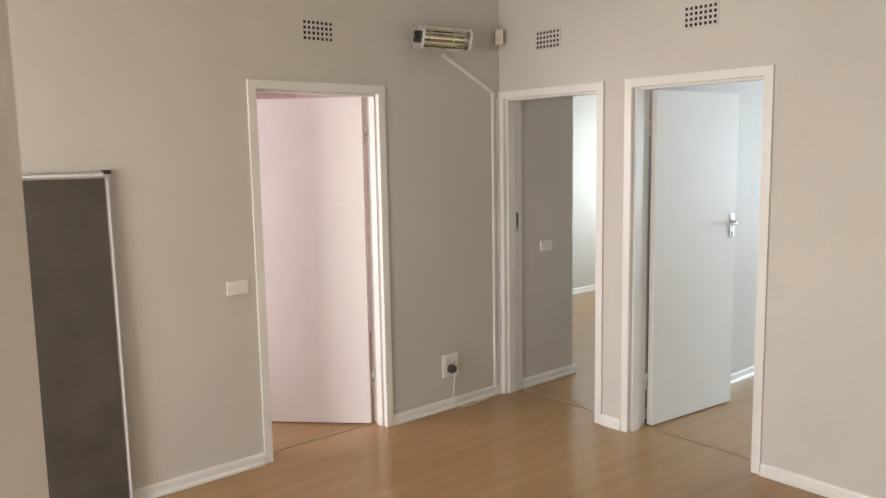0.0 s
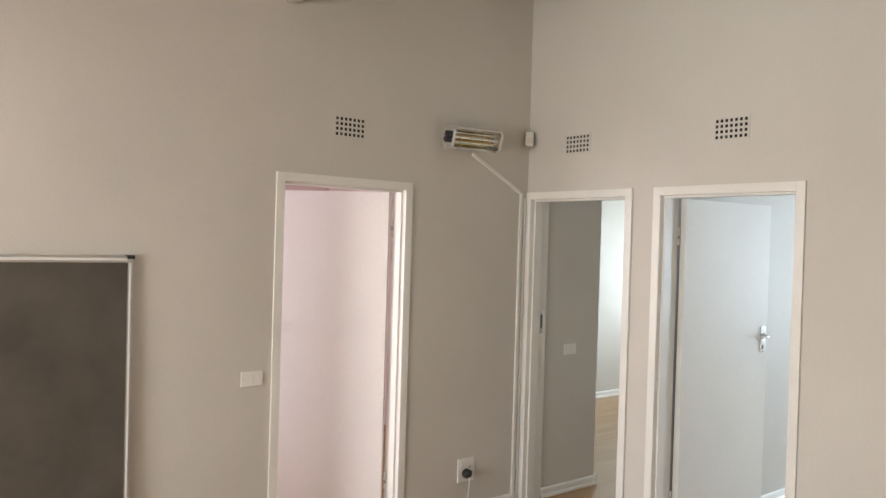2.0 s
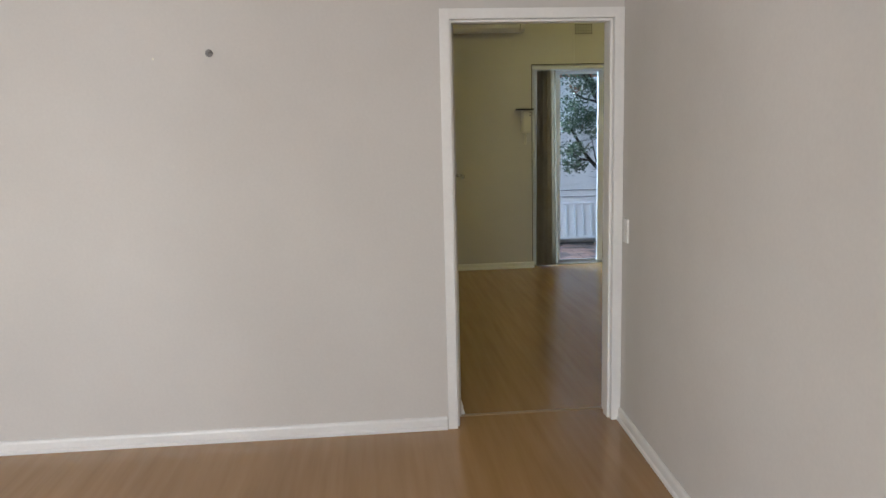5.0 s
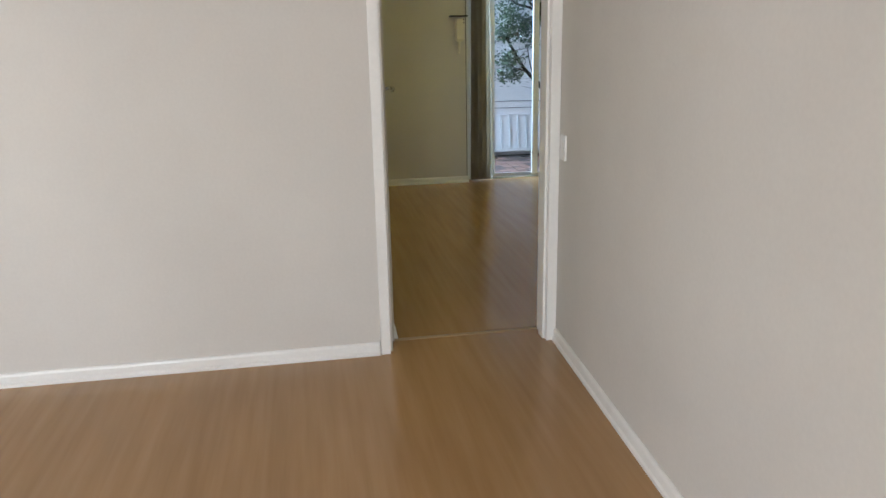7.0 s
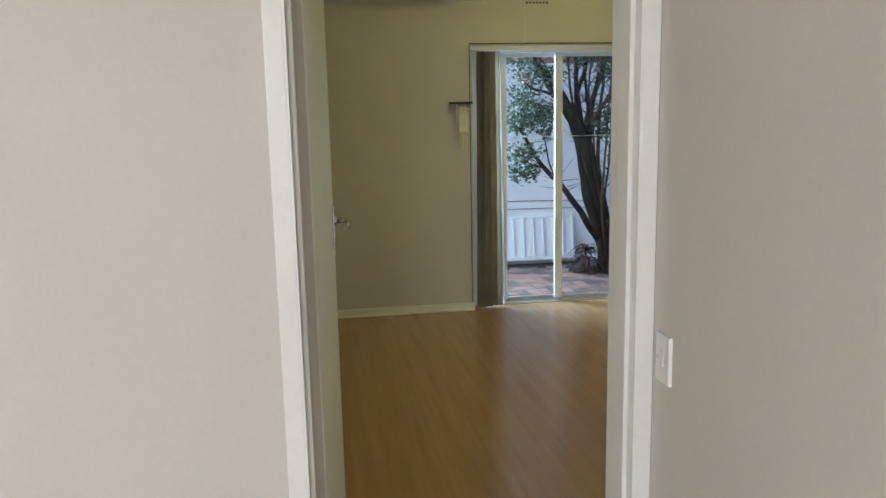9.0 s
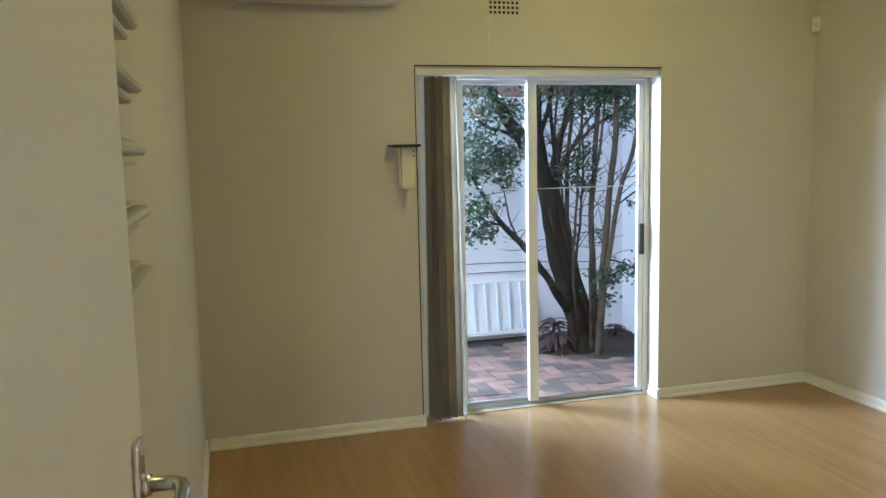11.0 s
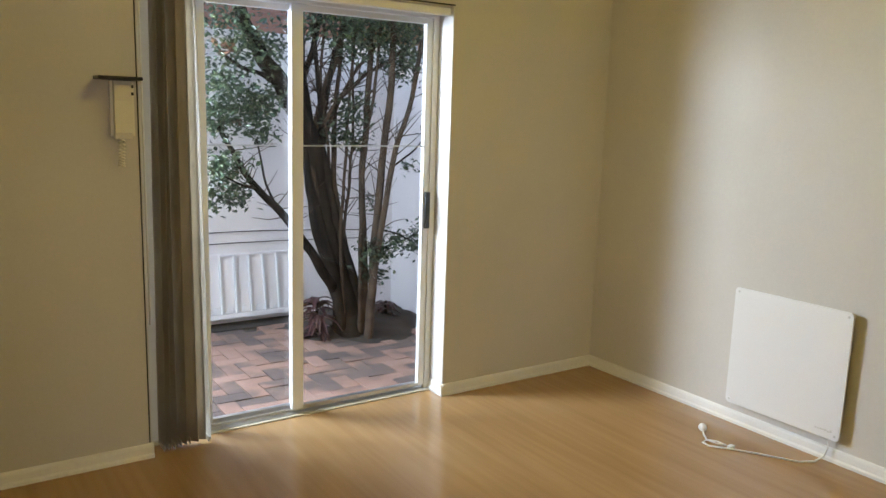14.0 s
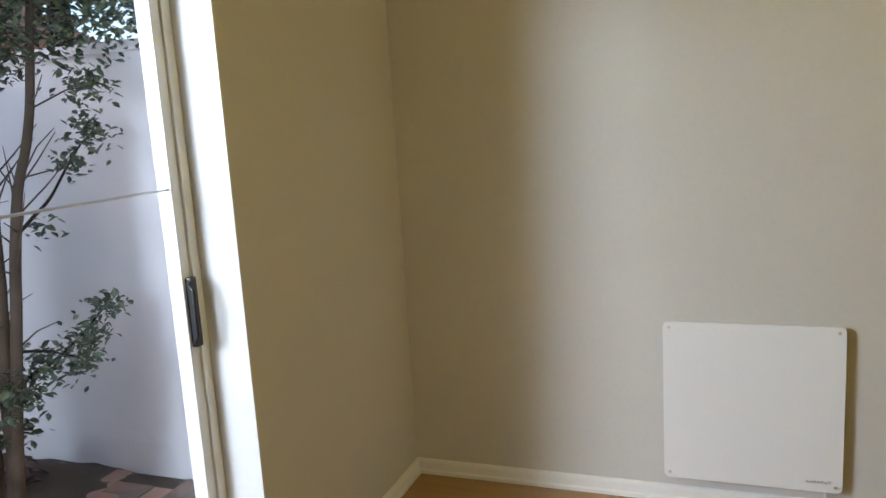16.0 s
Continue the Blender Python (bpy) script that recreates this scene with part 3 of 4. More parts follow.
def leaning_board():
    """A framed dark panel that leans on the wall, its foot a little out on the floor."""
    m = Matrix.Translation((-3.0, -0.052, 0.0)) @ pose(0, 0, 0, -1.1, 0, 0)
    b = thing("framed_board", (-3.0, -0.075, 0), "dark grey panel in a slim aluminium frame leaning on the wall", "panel")
    hw, h = 0.447, 1.62
    part("panel", Shape().box(-hw + 0.012, hw - 0.012, -0.004, 0.008, 0.012, h - 0.012, 0.0, m), BOARD, b, "smudged dark grey sheet")
    for x0, x1 in ((-hw, -hw + 0.024), (hw - 0.024, hw)):
        st = part("stile", Shape().box(x0, x1, -0.012, 0.020, 0.0, h, 0.002, m), STEEL, b)
        part("bead", Shape().box(x0 + 0.006, x1 - 0.010, -0.016, -0.012, 0.02, h - 0.03, 0.001, m), ALU, st)
    for z0, z1 in ((0.0, 0.030), (h - 0.030, h)):
        ra = part("rail", Shape().box(-hw + 0.024, hw - 0.024, -0.012, 0.020, z0, z1, 0.002, m), STEEL, b)
        part("bead", Shape().box(-hw + 0.03, hw - 0.03, -0.016, -0.012, z0 + 0.010, z1 - 0.008, 0.001, m), ALU, ra)
    for x in (-hw + 0.012, hw - 0.012):
        part("corner_cap", Shape().box(x - 0.016, x + 0.018, -0.014, 0.022, h - 0.012, h + 0.006, 0.002, m), BLACK, b)
    return b


leaning_board()

# ---- ceiling poles and lights ----


def pole(name, a, b, r, label, seed):
    """A peeled, painted pole with slow bends and knots."""
    rnd = random.Random(seed)
    a, b = Vector(a), Vector(b)
    k = max(10, int((b - a).length / 0.12))
    pts, rad = [], []
    for i in range(k + 1):
        f = i / k
        w = noise.noise_vector(Vector((seed * 7.3, f * 4.0, 0))) * 0.010
        pts.append(a.lerp(b, f) + Vector((w.x, w.y, w.z)))
        rad.append(r * (1 + 0.05 * noise.noise(Vector((seed * 3.1, f * 9, 2)))) + (0.006 if rnd.random() < 0.06 else 0))
    ob = new(name, Shape().tube(pts, rad, 18).mesh(name, a))
    ob.location = a
    ob.data.materials.append(POLE)
    return tagged(ob, label, "pole", "ceiling poles")


beam = new("beam", Shape().tube([(-1.775 + 0.006 * math.sin(i * 1.3), 0.02 - i * 0.128, 3.070 + 0.008 * math.sin(i * 0.7)) for i in range(41)],
                                [0.108 + 0.003 * math.sin(i * 2.1) for i in range(41)], 24).mesh("beam"))
beam.data.materials.append(POLE)
tagged(beam, "thick white painted round timber beam under the rafters", "beam")
for i, y in enumerate((-0.30, -1.32, -2.34, -3.36, -4.38)):
    za, zb = ceiling_z(-6.98), ceiling_z(-0.01)
    pole("rafter", (-6.98, y, za - 0.085), (-0.005, y, zb - 0.074), 0.074, "white painted round pole rafter under the ceiling", 10 + i)
for i, y in enumerate((-4.62, -5.30, -5.93, -6.56, -7.24, -7.74, -8.20)):
    r = (0.072, 0.075, 0.070, 0.066, 0.076, 0.068, 0.070)[i]
    pole("rafter", (0.155, y, ceiling_z(0.155) - r - 0.002), (4.395, y, ceiling_z(4.395) - r - 0.002), r, "white painted round pole rafter under the ceiling", 30 + i)
s = Shape()
for i in range(14):
    y = -8.25 + i * 0.60
    if y < -5.1:
        z0, z1 = ceiling_z(0.16), ceiling_z(4.38)
        s.hexa([(0.16, y, z0 - 0.006), (4.38, y, z1 - 0.006), (4.38, y + 0.030, z1 - 0.006), (0.16, y + 0.030, z0 - 0.006), (0.16, y, z0 + 0.002), (4.38, y, z1 + 0.002), (4.38, y + 0.030, z1 + 0.002), (0.16, y + 0.030, z0 + 0.002)])
    elif y < -0.1:
        z0, z1 = ceiling_z(-6.9), ceiling_z(-0.02)
        s.hexa([(-6.9, y, z0 - 0.006), (-0.02, y, z1 - 0.006), (-0.02, y + 0.030, z1 - 0.006), (-6.9, y + 0.030, z0 - 0.006), (-6.9, y, z0 + 0.002), (-0.02, y, z1 + 0.002), (-0.02, y + 0.030, z1 + 0.002), (-6.9, y + 0.030, z0 + 0.002)])
for x in (-5.2, -4.0, -2.8, -1.1):
    z = ceiling_z(x)
    s.box(x, x + 0.03, -5.08, -0.01, z - 0.004, z + 0.012)
piece("ceiling_strips", s, CEIL, "white cover strips over the ceiling board joints", "ceiling")


def tube_light(x, y0, y1, z, label, glowing, bowl=False):
    f = thing("fluorescent_light", (x, (y0 + y1) / 2, z + 0.07), label, "ceiling light", "fluorescent lights")
    hw, top = (0.04, z + 0.100) if bowl else (0.11, z + 0.050)
    part("tray", Shape().box(x - hw, x + hw, y0, y1, top, top + 0.025, 0.004), PLASTIC, f)
    if bowl:
        poly = [(x - 0.05, y0, z + 0.100), (x - 0.15, y0, z + 0.035), (x - 0.09, y0, z), (x + 0.09, y0, z), (x + 0.15, y0, z + 0.035), (x + 0.05, y0, z + 0.100)]
    else:
        poly = [(x - 0.13, y0, z + 0.050), (x - 0.105, y0, z), (x + 0.105, y0, z), (x + 0.13, y0, z + 0.050)]
    part("diffuser", Shape().prism(poly, (0, y1 - y0, 0)), glowing, f, "glowing prismatic diffuser")
    for y in (y0 + 0.25, y1 - 0.25):
        part("hanger", Shape().box(x - 0.02, x + 0.02, y - 0.015, y + 0.015, top + 0.024, ceiling_z(x) + 0.002, 0.002), PLASTIC, f)
    return f


tube_light(-0.76, -2.10, -0.885, 3.42, "glowing fluorescent ceiling light with a prismatic cover", DIFFUSER)
tube_light(2.40, -7.25, -6.05, 3.03, "warm glowing ceiling light over the empty room", WARMDIFFUSER, True)

# ---- second room ----


def split_air_conditioner():
    a = thing("air_conditioner", (4.39, -5.0, 2.47), "white wall-mounted split air conditioner above the door", "air conditioner")
    y0, y1 = -5.445, -4.560
    side = [(4.392, 2.475), (4.265, 2.472), (4.215, 2.490), (4.196, 2.530), (4.188, 2.620), (4.192, 2.730), (4.210, 2.772), (4.240, 2.784), (4.392, 2.784)]
    part("body", Shape().prism([(x, y0, z - 0.001) for x, z in side], (0, y1 - y0, 0)), PLASTIC, a, "glossy white casing")
    front = [(4.196, 2.560), (4.184, 2.568), (4.180, 2.640), (4.184, 2.740), (4.202, 2.772), (4.210, 2.768), (4.194, 2.730), (4.190, 2.620)]
    part("front_panel", Shape().prism([(x, y0 + 0.004, z - 0.001) for x, z in front], (0, y1 - y0 - 0.008, 0)), PLASTIC, a)
    flap = [(4.222, 2.490), (4.196, 2.508), (4.186, 2.537), (4.182, 2.535), (4.190, 2.504), (4.218, 2.484)]
    fl = part("air_flap", Shape().prism([(x, y0 + 0.055, z - 0.001) for x, z in flap], (0, y1 - y0 - 0.13, 0)), PLASTIC, a)
    # solid black strips stand for the shade in the gaps round the flap
    for y in (y0 + 0.052, y1 - 0.078):
        part("flap_gap_shade", Shape().prism([(x - 0.002, y, z - 0.001) for x, z in flap], (0, 0.004, 0)), BLACK, fl)
    part("flap_gap_shade", Shape().box(4.180, 4.192, y0 + 0.055, y1 - 0.075, 2.5375, 2.5405), BLACK, fl)
    part("display", Shape().box(4.178, 4.195, y1 - 0.052, y1 - 0.028, 2.5110, 2.5340, 0.002), BLACK, a, "small dark display window")
    part("badge", Shape().box(4.1785, 4.184, (y0 + y1) / 2 - 0.018, (y0 + y1) / 2 + 0.014, 2.6560, 2.6680), DARKSTEEL, a, "small grey maker's badge")
    part("badge", Shape().box(4.180, 4.186, y1 - 0.115, y1 - 0.080, 2.5950, 2.6010), DARKSTEEL, a)
    return a


split_air_conditioner()


def intercom():
    sh = thing("wall_shelf", (4.39, -5.46, 1.685), "tiny black shelf above the intercom phone", "shelf")
    part("board", Shape().box(4.275, 4.391, -5.545, -5.375, 1.684, 1.698, 0.003), BLACK, sh)
    p = thing("intercom_phone", (4.39, -5.478, 1.56), "cream intercom handset hanging on the wall", "intercom")
    part("base", Shape().box(4.362, 4.391, -5.527, -5.430, 1.455, 1.680, 0.008), CREAM, p)
    hs = [(4.363, 1.450), (4.334, 1.446), (4.326, 1.470), (4.331, 1.505), (4.332, 1.600), (4.327, 1.635), (4.324, 1.664), (4.334, 1.680), (4.363, 1.678)]
    hand = part("handset", Shape().prism([(x, -5.508, z) for x, z in hs], (0, 0.066, 0)), CREAM, p)
    for z in (1.660, 1.630):
        part("button", Shape().box(4.355, 4.3605, -5.524, -5.514, z - 0.006, z + 0.006), BLACK, hand)
    pts = [(4.350 + 0.012 * math.cos(i * 1.3), -5.470 + 0.012 * math.sin(i * 1.3) + 0.006 * (i / 46), 1.448 - 0.0036 * i + 0.00002 * i * i) for i in range(46)]
    part("coiled_cord", Shape().tube(pts, 0.0040, 6), CREAM, p)
    return p


intercom()
wire = thing("wall_cable", (4.389, -5.997, 2.15), "thin pale cable hanging from the air brick", "cable")
part("wire", Shape().tube([(4.388, -5.997, 2.46), (4.386, -5.996, 2.34), (4.387, -5.998, 2.24), (4.388, -5.997, 2.152)], 0.0022, 6), PLASTIC, wire)


def sliding_door():
    y0, y1, top = -7.153, -5.550, 2.092
    d = thing("sliding_door", (4.56, (y0 + y1) / 2, 0), "white aluminium glazed sliding patio door, nearly closed", "sliding door", kind="structure")
    for a, b in ((y0, y0 + 0.038), (y1 - 0.100, y1)):
        part("frame_jamb", Shape().box(4.525, 4.615, a, b, 0.0, top + 0.045, 0.003), ALU, d)
        part("frame_rib", Shape().box(4.555, 4.562, a - 0.006 if a > -6 else b, a if a > -6 else b + 0.006, 0.03, top), ALU, d)
    part("frame_head", Shape().box(4.525, 4.615, y0 + 0.038, y1 - 0.100, top, top + 0.045, 0.003), ALU, d)
    sill = part("sill_track", Shape().box(4.515, 4.640, y0 + 0.001, y1 - 0.001, -0.015, 0.012, 0.002), STEEL, d)
    for x in (4.548, 4.590):
        part("rail", Shape().box(x - 0.003, x + 0.003, y0 + 0.04, y1 - 0.04, 0.016, 0.027), STEEL, sill)
    part("front_trim", Shape().box(4.494, 4.514, y0 + 0.010, y1 - 0.010, -0.010, 0.007, 0.002), SILLTRIM, sill, "pale worn sill strip")

    def leaf(name, a, b, x, stile_a, stile_b):
        f = part(name, Shape().box(x - 0.016, x + 0.016, a, a + stile_a, 0.026, top - 0.004, 0.003), ALU, d)
        part("stile", Shape().box(x - 0.016, x + 0.016, b - stile_b, b, 0.026, top - 0.004, 0.003), ALU, f)
        part("bottom_rail", Shape().box(x - 0.015, x + 0.015, a + stile_a, b - stile_b, 0.024, 0.042, 0.002), STEEL, f)
        part("top_rail", Shape().box(x - 0.015, x + 0.015, a + stile_a, b - stile_b, top - 0.032, top - 0.004, 0.003), ALU, f)
        pane = part("pane", Shape().box(x - 0.003, x + 0.003, a + stile_a - 0.004, b - stile_b + 0.004, 0.050, top - 0.030), GLASS, f, "clear glass pane")
        pane.visible_shadow = False
        part("glazing_bar", Shape().box(x - 0.009, x + 0.009, a + stile_a, b - stile_b, 1.405, 1.411), STEEL, f)
        return f
    sl = leaf("sliding_leaf", y0 + 0.032, -6.300, 4.550, 0.044, 0.062)
    leaf("fixed_leaf", -6.352, -5.806, 4.590, 0.040, 0.085)
    lock = part("lock_handle", Shape().box(4.516, 4.535, -7.116, -7.088, 0.950, 1.155, 0.006), BLACK, sl, "black plastic pull handle with a latch")
    part("grip", Shape().tube([(4.520, -7.083, 0.965), (4.505, -7.081, 0.985), (4.503, -7.081, 1.12), (4.520, -7.083, 1.14)], 0.006, 8), BLACK, d, "black grip")
    return d


SILLTRIM = paint("worn_sill_strip", (0.52, 0.46, 0.34), 0.45, 0.2, 50, 0.3, 6)
sliding_door()
# white painted lining of the door's recess
s = Shape()
s.box(4.3895, 4.525, -7.1575, -7.1495, 0.0, 2.146).box(4.3895, 4.525, -5.5535, -5.5455, 0.0, 2.146).box(4.3895, 4.525, -7.1495, -5.5535, 2.140, 2.1485)
piece("recess_trim", s, paint("off_white_reveal_paint", (0.66, 0.645, 0.61), 0.5, 0.05, 60, 0.1, 3), "white painted reveal lining around the patio door", "trim")
# solid near-black strips draw the shadow line along the recess edge
piece("recess_shade_strip", Shape().box(4.384, 4.392, -7.155, -5.546, 2.1465, 2.1535).box(4.386, 4.392, -5.5475, -5.5425, 0.07, 2.15), HOLE_SHADE, "dark strip painted in for the shadow gap along the recess edge", "trim")


def vertical_blind():
    b = thing("vertical_blind", (4.45, -5.70, 0.0), "grey fabric vertical blind drawn aside and stacked", "blind")
    rail = part("head_rail", Shape().box(4.405, 4.448, -7.140, -5.558, 2.098, 2.138, 0.004), ALU, b, "white aluminium head rail")
    rnd = random.Random(5)
    spots = [(-5.626, 82), (-5.644, 66), (-5.664, 86), (-5.688, 60), (-5.722, 34), (-5.752, 24), (-5.786, 78)]
    for i, (y, turn) in enumerate(spots):
        s, rows, half = Shape(), 14, 0.0445
        cols = 6
        grid = []
        for r in range(rows + 1):
            z = 2.092 - (2.092 - 0.018) * r / rows
            tw = radians(turn + (rnd.random() - 0.5) * 3 + 8 * (r / rows) * math.sin(i * 2.4))
            line = []
            for c in range(cols + 1):
                u = (c / cols * 2 - 1) * half
                bow = 0.006 * (1 - (c / cols * 2 - 1) ** 2)
                px = -u * math.sin(tw) + bow * math.cos(tw)
                py = -u * math.cos(tw) - bow * math.sin(tw)
                line.append((4.4265 + px, y + py + 0.30 * (r / rows) * (y + 5.690) + 0.006 * (r / rows) * math.sin(i * 1.7), z))
            grid.append(line)
        f_v = [[s.bm.verts.new(p) for p in line] for line in grid]
        for r in range(rows):
            for c in range(cols):
                s.bm.faces.new((f_v[r][c], f_v[r][c + 1], f_v[r + 1][c + 1], f_v[r + 1][c])).smooth = True
        bmesh.ops.solidify(s.bm, geom=list(s.bm.faces), thickness=0.0012)
        slat = part("slat", s, BLIND, b)
        part("hanger", Shape().box(4.422, 4.431, y - 0.004, y + 0.004, 2.086, 2.100), PLASTIC, slat)
        part("bottom_weight", Shape().box(4.4265 - 0.040 * math.sin(radians(turn)) - 0.002, 4.4265 + 0.040 * math.sin(radians(turn)) + 0.002, y + 0.30 * (y + 5.690) - 0.002, y + 0.30 * (y + 5.690) + 0.002, 0.014, 0.040), BLIND, slat)
    part("wand", Shape().tube([(4.400, -5.566, 2.09), (4.398, -5.566, 1.2), (4.398, -5.567, 0.62)], 0.004, 8), PLASTIC, b, "thin white draw cord")
    return b


vertical_blind()


def panel_heater():
    h = thing("panel_heater", (3.01, -8.31, 0.12), "flat white square panel heater fixed low on the wall", "panel heater")
    x0, x1, z0, z1, r = 2.697, 3.322, 0.118, 0.746, 0.022
    outline = []
    for cx, cz, a0 in ((x1 - r, z1 - r, 0), (x0 + r, z1 - r, 90), (x0 + r, z0 + r, 180), (x1 - r, z0 + r, 270)):
        outline += [(cx + r * math.cos(radians(a0 + k * 18)), -8.265, cz + r * math.sin(radians(a0 + k * 18))) for k in range(6)]
    part("panel", Shape().prism(outline, (0, -0.011, 0)), PANELWHITE, h)
    for x in (x0 + 0.022, x1 - 0.022):
        for z in (z0 + 0.022, z1 - 0.022):
            part("screw", Shape().tube([(x, -8.266, z), (x, -8.262, z)], [0.0065, 0.005], 10), STEEL, h)
            part("spacer", Shape().tube([(x, -8.312, z), (x, -8.275, z)], 0.009, 10), PLASTIC, h)
    rnd = random.Random(2)
    for i in range(7):
        x = 2.735 + i * 0.0125
        part("label_mark", Shape().box(x, x + 0.009, -8.2655, -8.2645, 0.150 + 0.004 * rnd.random(), 0.157 + 0.008 * rnd.random()), STEEL, h)
    part("cord", Shape().tube([(2.752, -8.285, 0.118), (2.750, -8.276, 0.07), (2.756, -8.262, 0.028), (2.772, -8.215, 0.007), (2.81, -8.150, 0.005), (2.88, -8.105, 0.005), (2.96, -8.060, 0.005), (3.05, -8.000, 0.005),
                               (3.10, -7.955, 0.006), (3.15, -7.918, 0.006), (3.19, -7.925, 0.006), (3.20, -7.965, 0.007), (3.16, -7.990, 0.010), (3.10, -7.985, 0.014), (3.13, -7.955, 0.016), (3.19, -7.955, 0.014), (3.245, -8.000, 0.014), (3.275, -8.035, 0.016)], 0.0042, 8), PLASTIC, h, "thin white power cord on the floor")
    pm = pose(3.290, -8.050, 0.022, 0, 0, 48)
    plug = thing("plug", (3.29, -8.05, 0.0), "white plug lying on the floor beside the heater", "plug")
    part("body", Shape().tube([pm @ Vector((0, 0.032, -0.004)), pm @ Vector((0, 0.018, 0)), pm @ Vector((0, -0.006, 0)), pm @ Vector((0, -0.010, 0))], [0.006, 0.017, 0.021, 0.020], 14), PLASTIC, plug)
    for dx, dz in ((-0.009, -0.005), (0.009, -0.005), (0, 0.009)):
        part("pin", Shape().tube([pm @ Vector((dx, -0.009, dz)), pm @ Vector((dx, -0.030, dz))], 0.003, 8), CHROME, plug)
    tie = thing("cord_clip", (3.078, -7.994, 0.0), "small white clip lying with the cord", "clip")
    part("body", Shape().box(3.066, 3.090, -8.012, -7.980, 0.002, 0.018, 0.004), PLASTIC, tie)
    return h


panel_heater()


def wall_rail(z):
    """A short stepped rail: a rounded ledge between two narrower lips, its far end hidden by the open door."""
    c = thing("wall_rail", (1.37, -4.275, z), "short grey plastic holder rail on the wall", "rail", "wall rails")
    x0, x1, w = 1.18, 1.555, -4.274

    def run(name, prof, label="", parent=c):
        return part(name, Shape().prism([(x0, w - u, z + v) for u, v in prof], (x1 - x0, 0, 0)), GREYPL, parent, label)
    back = run("backplate", [(0.0, -0.030), (0.006, -0.030), (0.006, 0.022), (0.0, 0.022)])
    run("ledge", [(0.006, -0.010), (0.040, -0.010), (0.047, -0.006), (0.050, 0.002), (0.046, 0.010), (0.038, 0.013), (0.006, 0.013)], "rounded grey ledge")
    run("upper_lip", [(0.006, 0.016), (0.024, 0.016), (0.026, 0.019), (0.024, 0.022), (0.006, 0.022)], "", back)
    run("lower_lip", [(0.006, -0.030), (0.026, -0.028), (0.030, -0.022), (0.028, -0.014), (0.006, -0.014)], "", back)
    return c


GREYPL = paint("grey_plastic", (0.55, 0.55, 0.54), 0.45, 0.05, 150, 0.1)
for z in (1.412, 1.528, 1.645, 1.762, 1.879):
    wall_rail(z)
crack = piece("wall_seam", Shape().box(4.3875, 4.391, -5.9995, -5.9970, 2.155, 2.442), CREAM, "fine vertical filled seam below the vent", "trim")

# ---- outside the patio door ----
piece("patio_base", Shape().box(4.62, 6.60, -8.20, -4.4, -0.24, -0.128), SOIL, "dark sand bed under the pavers", "ground")
piece("planting_strip", Shape().box(6.60, 6.80, -8.20, -4.4, -0.24, -0.110), SOIL, "dark soil strip along the garden wall", "ground")
piece("garden_wall_back", Shape().box(6.80, 6.98, -8.38, -4.6, -0.24, 2.10).box(6.77, 7.01, -8.41, -4.6, 2.10, 2.16, 0.01), OUTWALL, "whitewashed garden wall with a plain coping", "garden wall")
piece("garden_wall_side", Shape().box(4.62, 6.80, -8.38, -8.20, -0.24, 1.93).box(4.62, 6.77, -8.41, -8.17, 1.93, 1.98, 0.01), OUTWALL, "whitewashed side garden wall", "garden wall")


def low_screen():
    """A low white slatted panel that leans on the garden wall."""
    f = thing("slatted_screen", (6.66, -6.4, -0.11), "low white slatted screen leaning on the garden wall", "screen")
    m = pose(6.69, -7.26, -0.11, 0, 9, 0)
    part("bottom_rail", Shape().box(-0.02, 0.02, 0, 1.86, 0.06, 0.10, 0.004, m), OUTWALL, f)
    part("top_rail", Shape().box(0.0, 0.018, 0, 1.86, 0.545, 0.562, 0.003, m), OUTWALL, f)
    part("sheet", Shape().box(0.016, 0.022, 0.005, 1.855, 0.06, 0.57, 0.0, m), OUTWALL, f)
    for i in range(16):
        u = 0.03 + i * 0.117
        sl = part("slat", Shape().box(-0.014, 0.014, u, u + 0.016, 0.10, 0.545, 0.003, m), PANELWHITE, f)
        part("scroll", Shape().tube([m @ Vector((-0.022, u + 0.07 + 0.022 * math.cos(a), 0.13 + 0.022 * math.sin(a))) for a in [k * 0.7 for k in range(10)]], 0.005, 6), PANELWHITE, sl)
    return f


low_screen()
for z, dz in ((0.505, 0.03), (0.575, 0.05)):
    cable = thing("wall_cable", (6.79, -6.4, z), "thin dark cable strung along the garden wall", "cable")
    part("wire", Shape().tube([(6.785, -7.9 + i * 0.30, z + dz * math.sin(i * 0.35)) for i in range(12)], 0.0035, 6), BARK, cable)


def leaf_material(name, dark, light):
    m, n, l, b = nodes_of(name)
    geo = n.new("ShaderNodeNewGeometry")
    l.new(ramp_of(n, l, geo.outputs["Random Per Island"], [(0.0, dark), (0.6, scaled(dark, 1.5)), (1.0, light)]), b.inputs["Base Color"])
    b.inputs["Roughness"].default_value = 0.35
    b.inputs["Specular IOR Level"].default_value = 0.55
    b.inputs["Subsurface Weight"].default_value = 0.0
    return m


LEAF = leaf_material("dark_green_leaves", (0.028, 0.046, 0.022), (0.15, 0.18, 0.10))
LIME = leaf_material("sunlit_leaves", (0.08, 0.11, 0.03), (0.24, 0.27, 0.09))
RED = leaf_material("crimson_leaves", (0.060, 0.024, 0.024), (0.20, 0.085, 0.080))
DRY = leaf_material("dry_leaves", (0.14, 0.06, 0.035), (0.26, 0.13, 0.07))


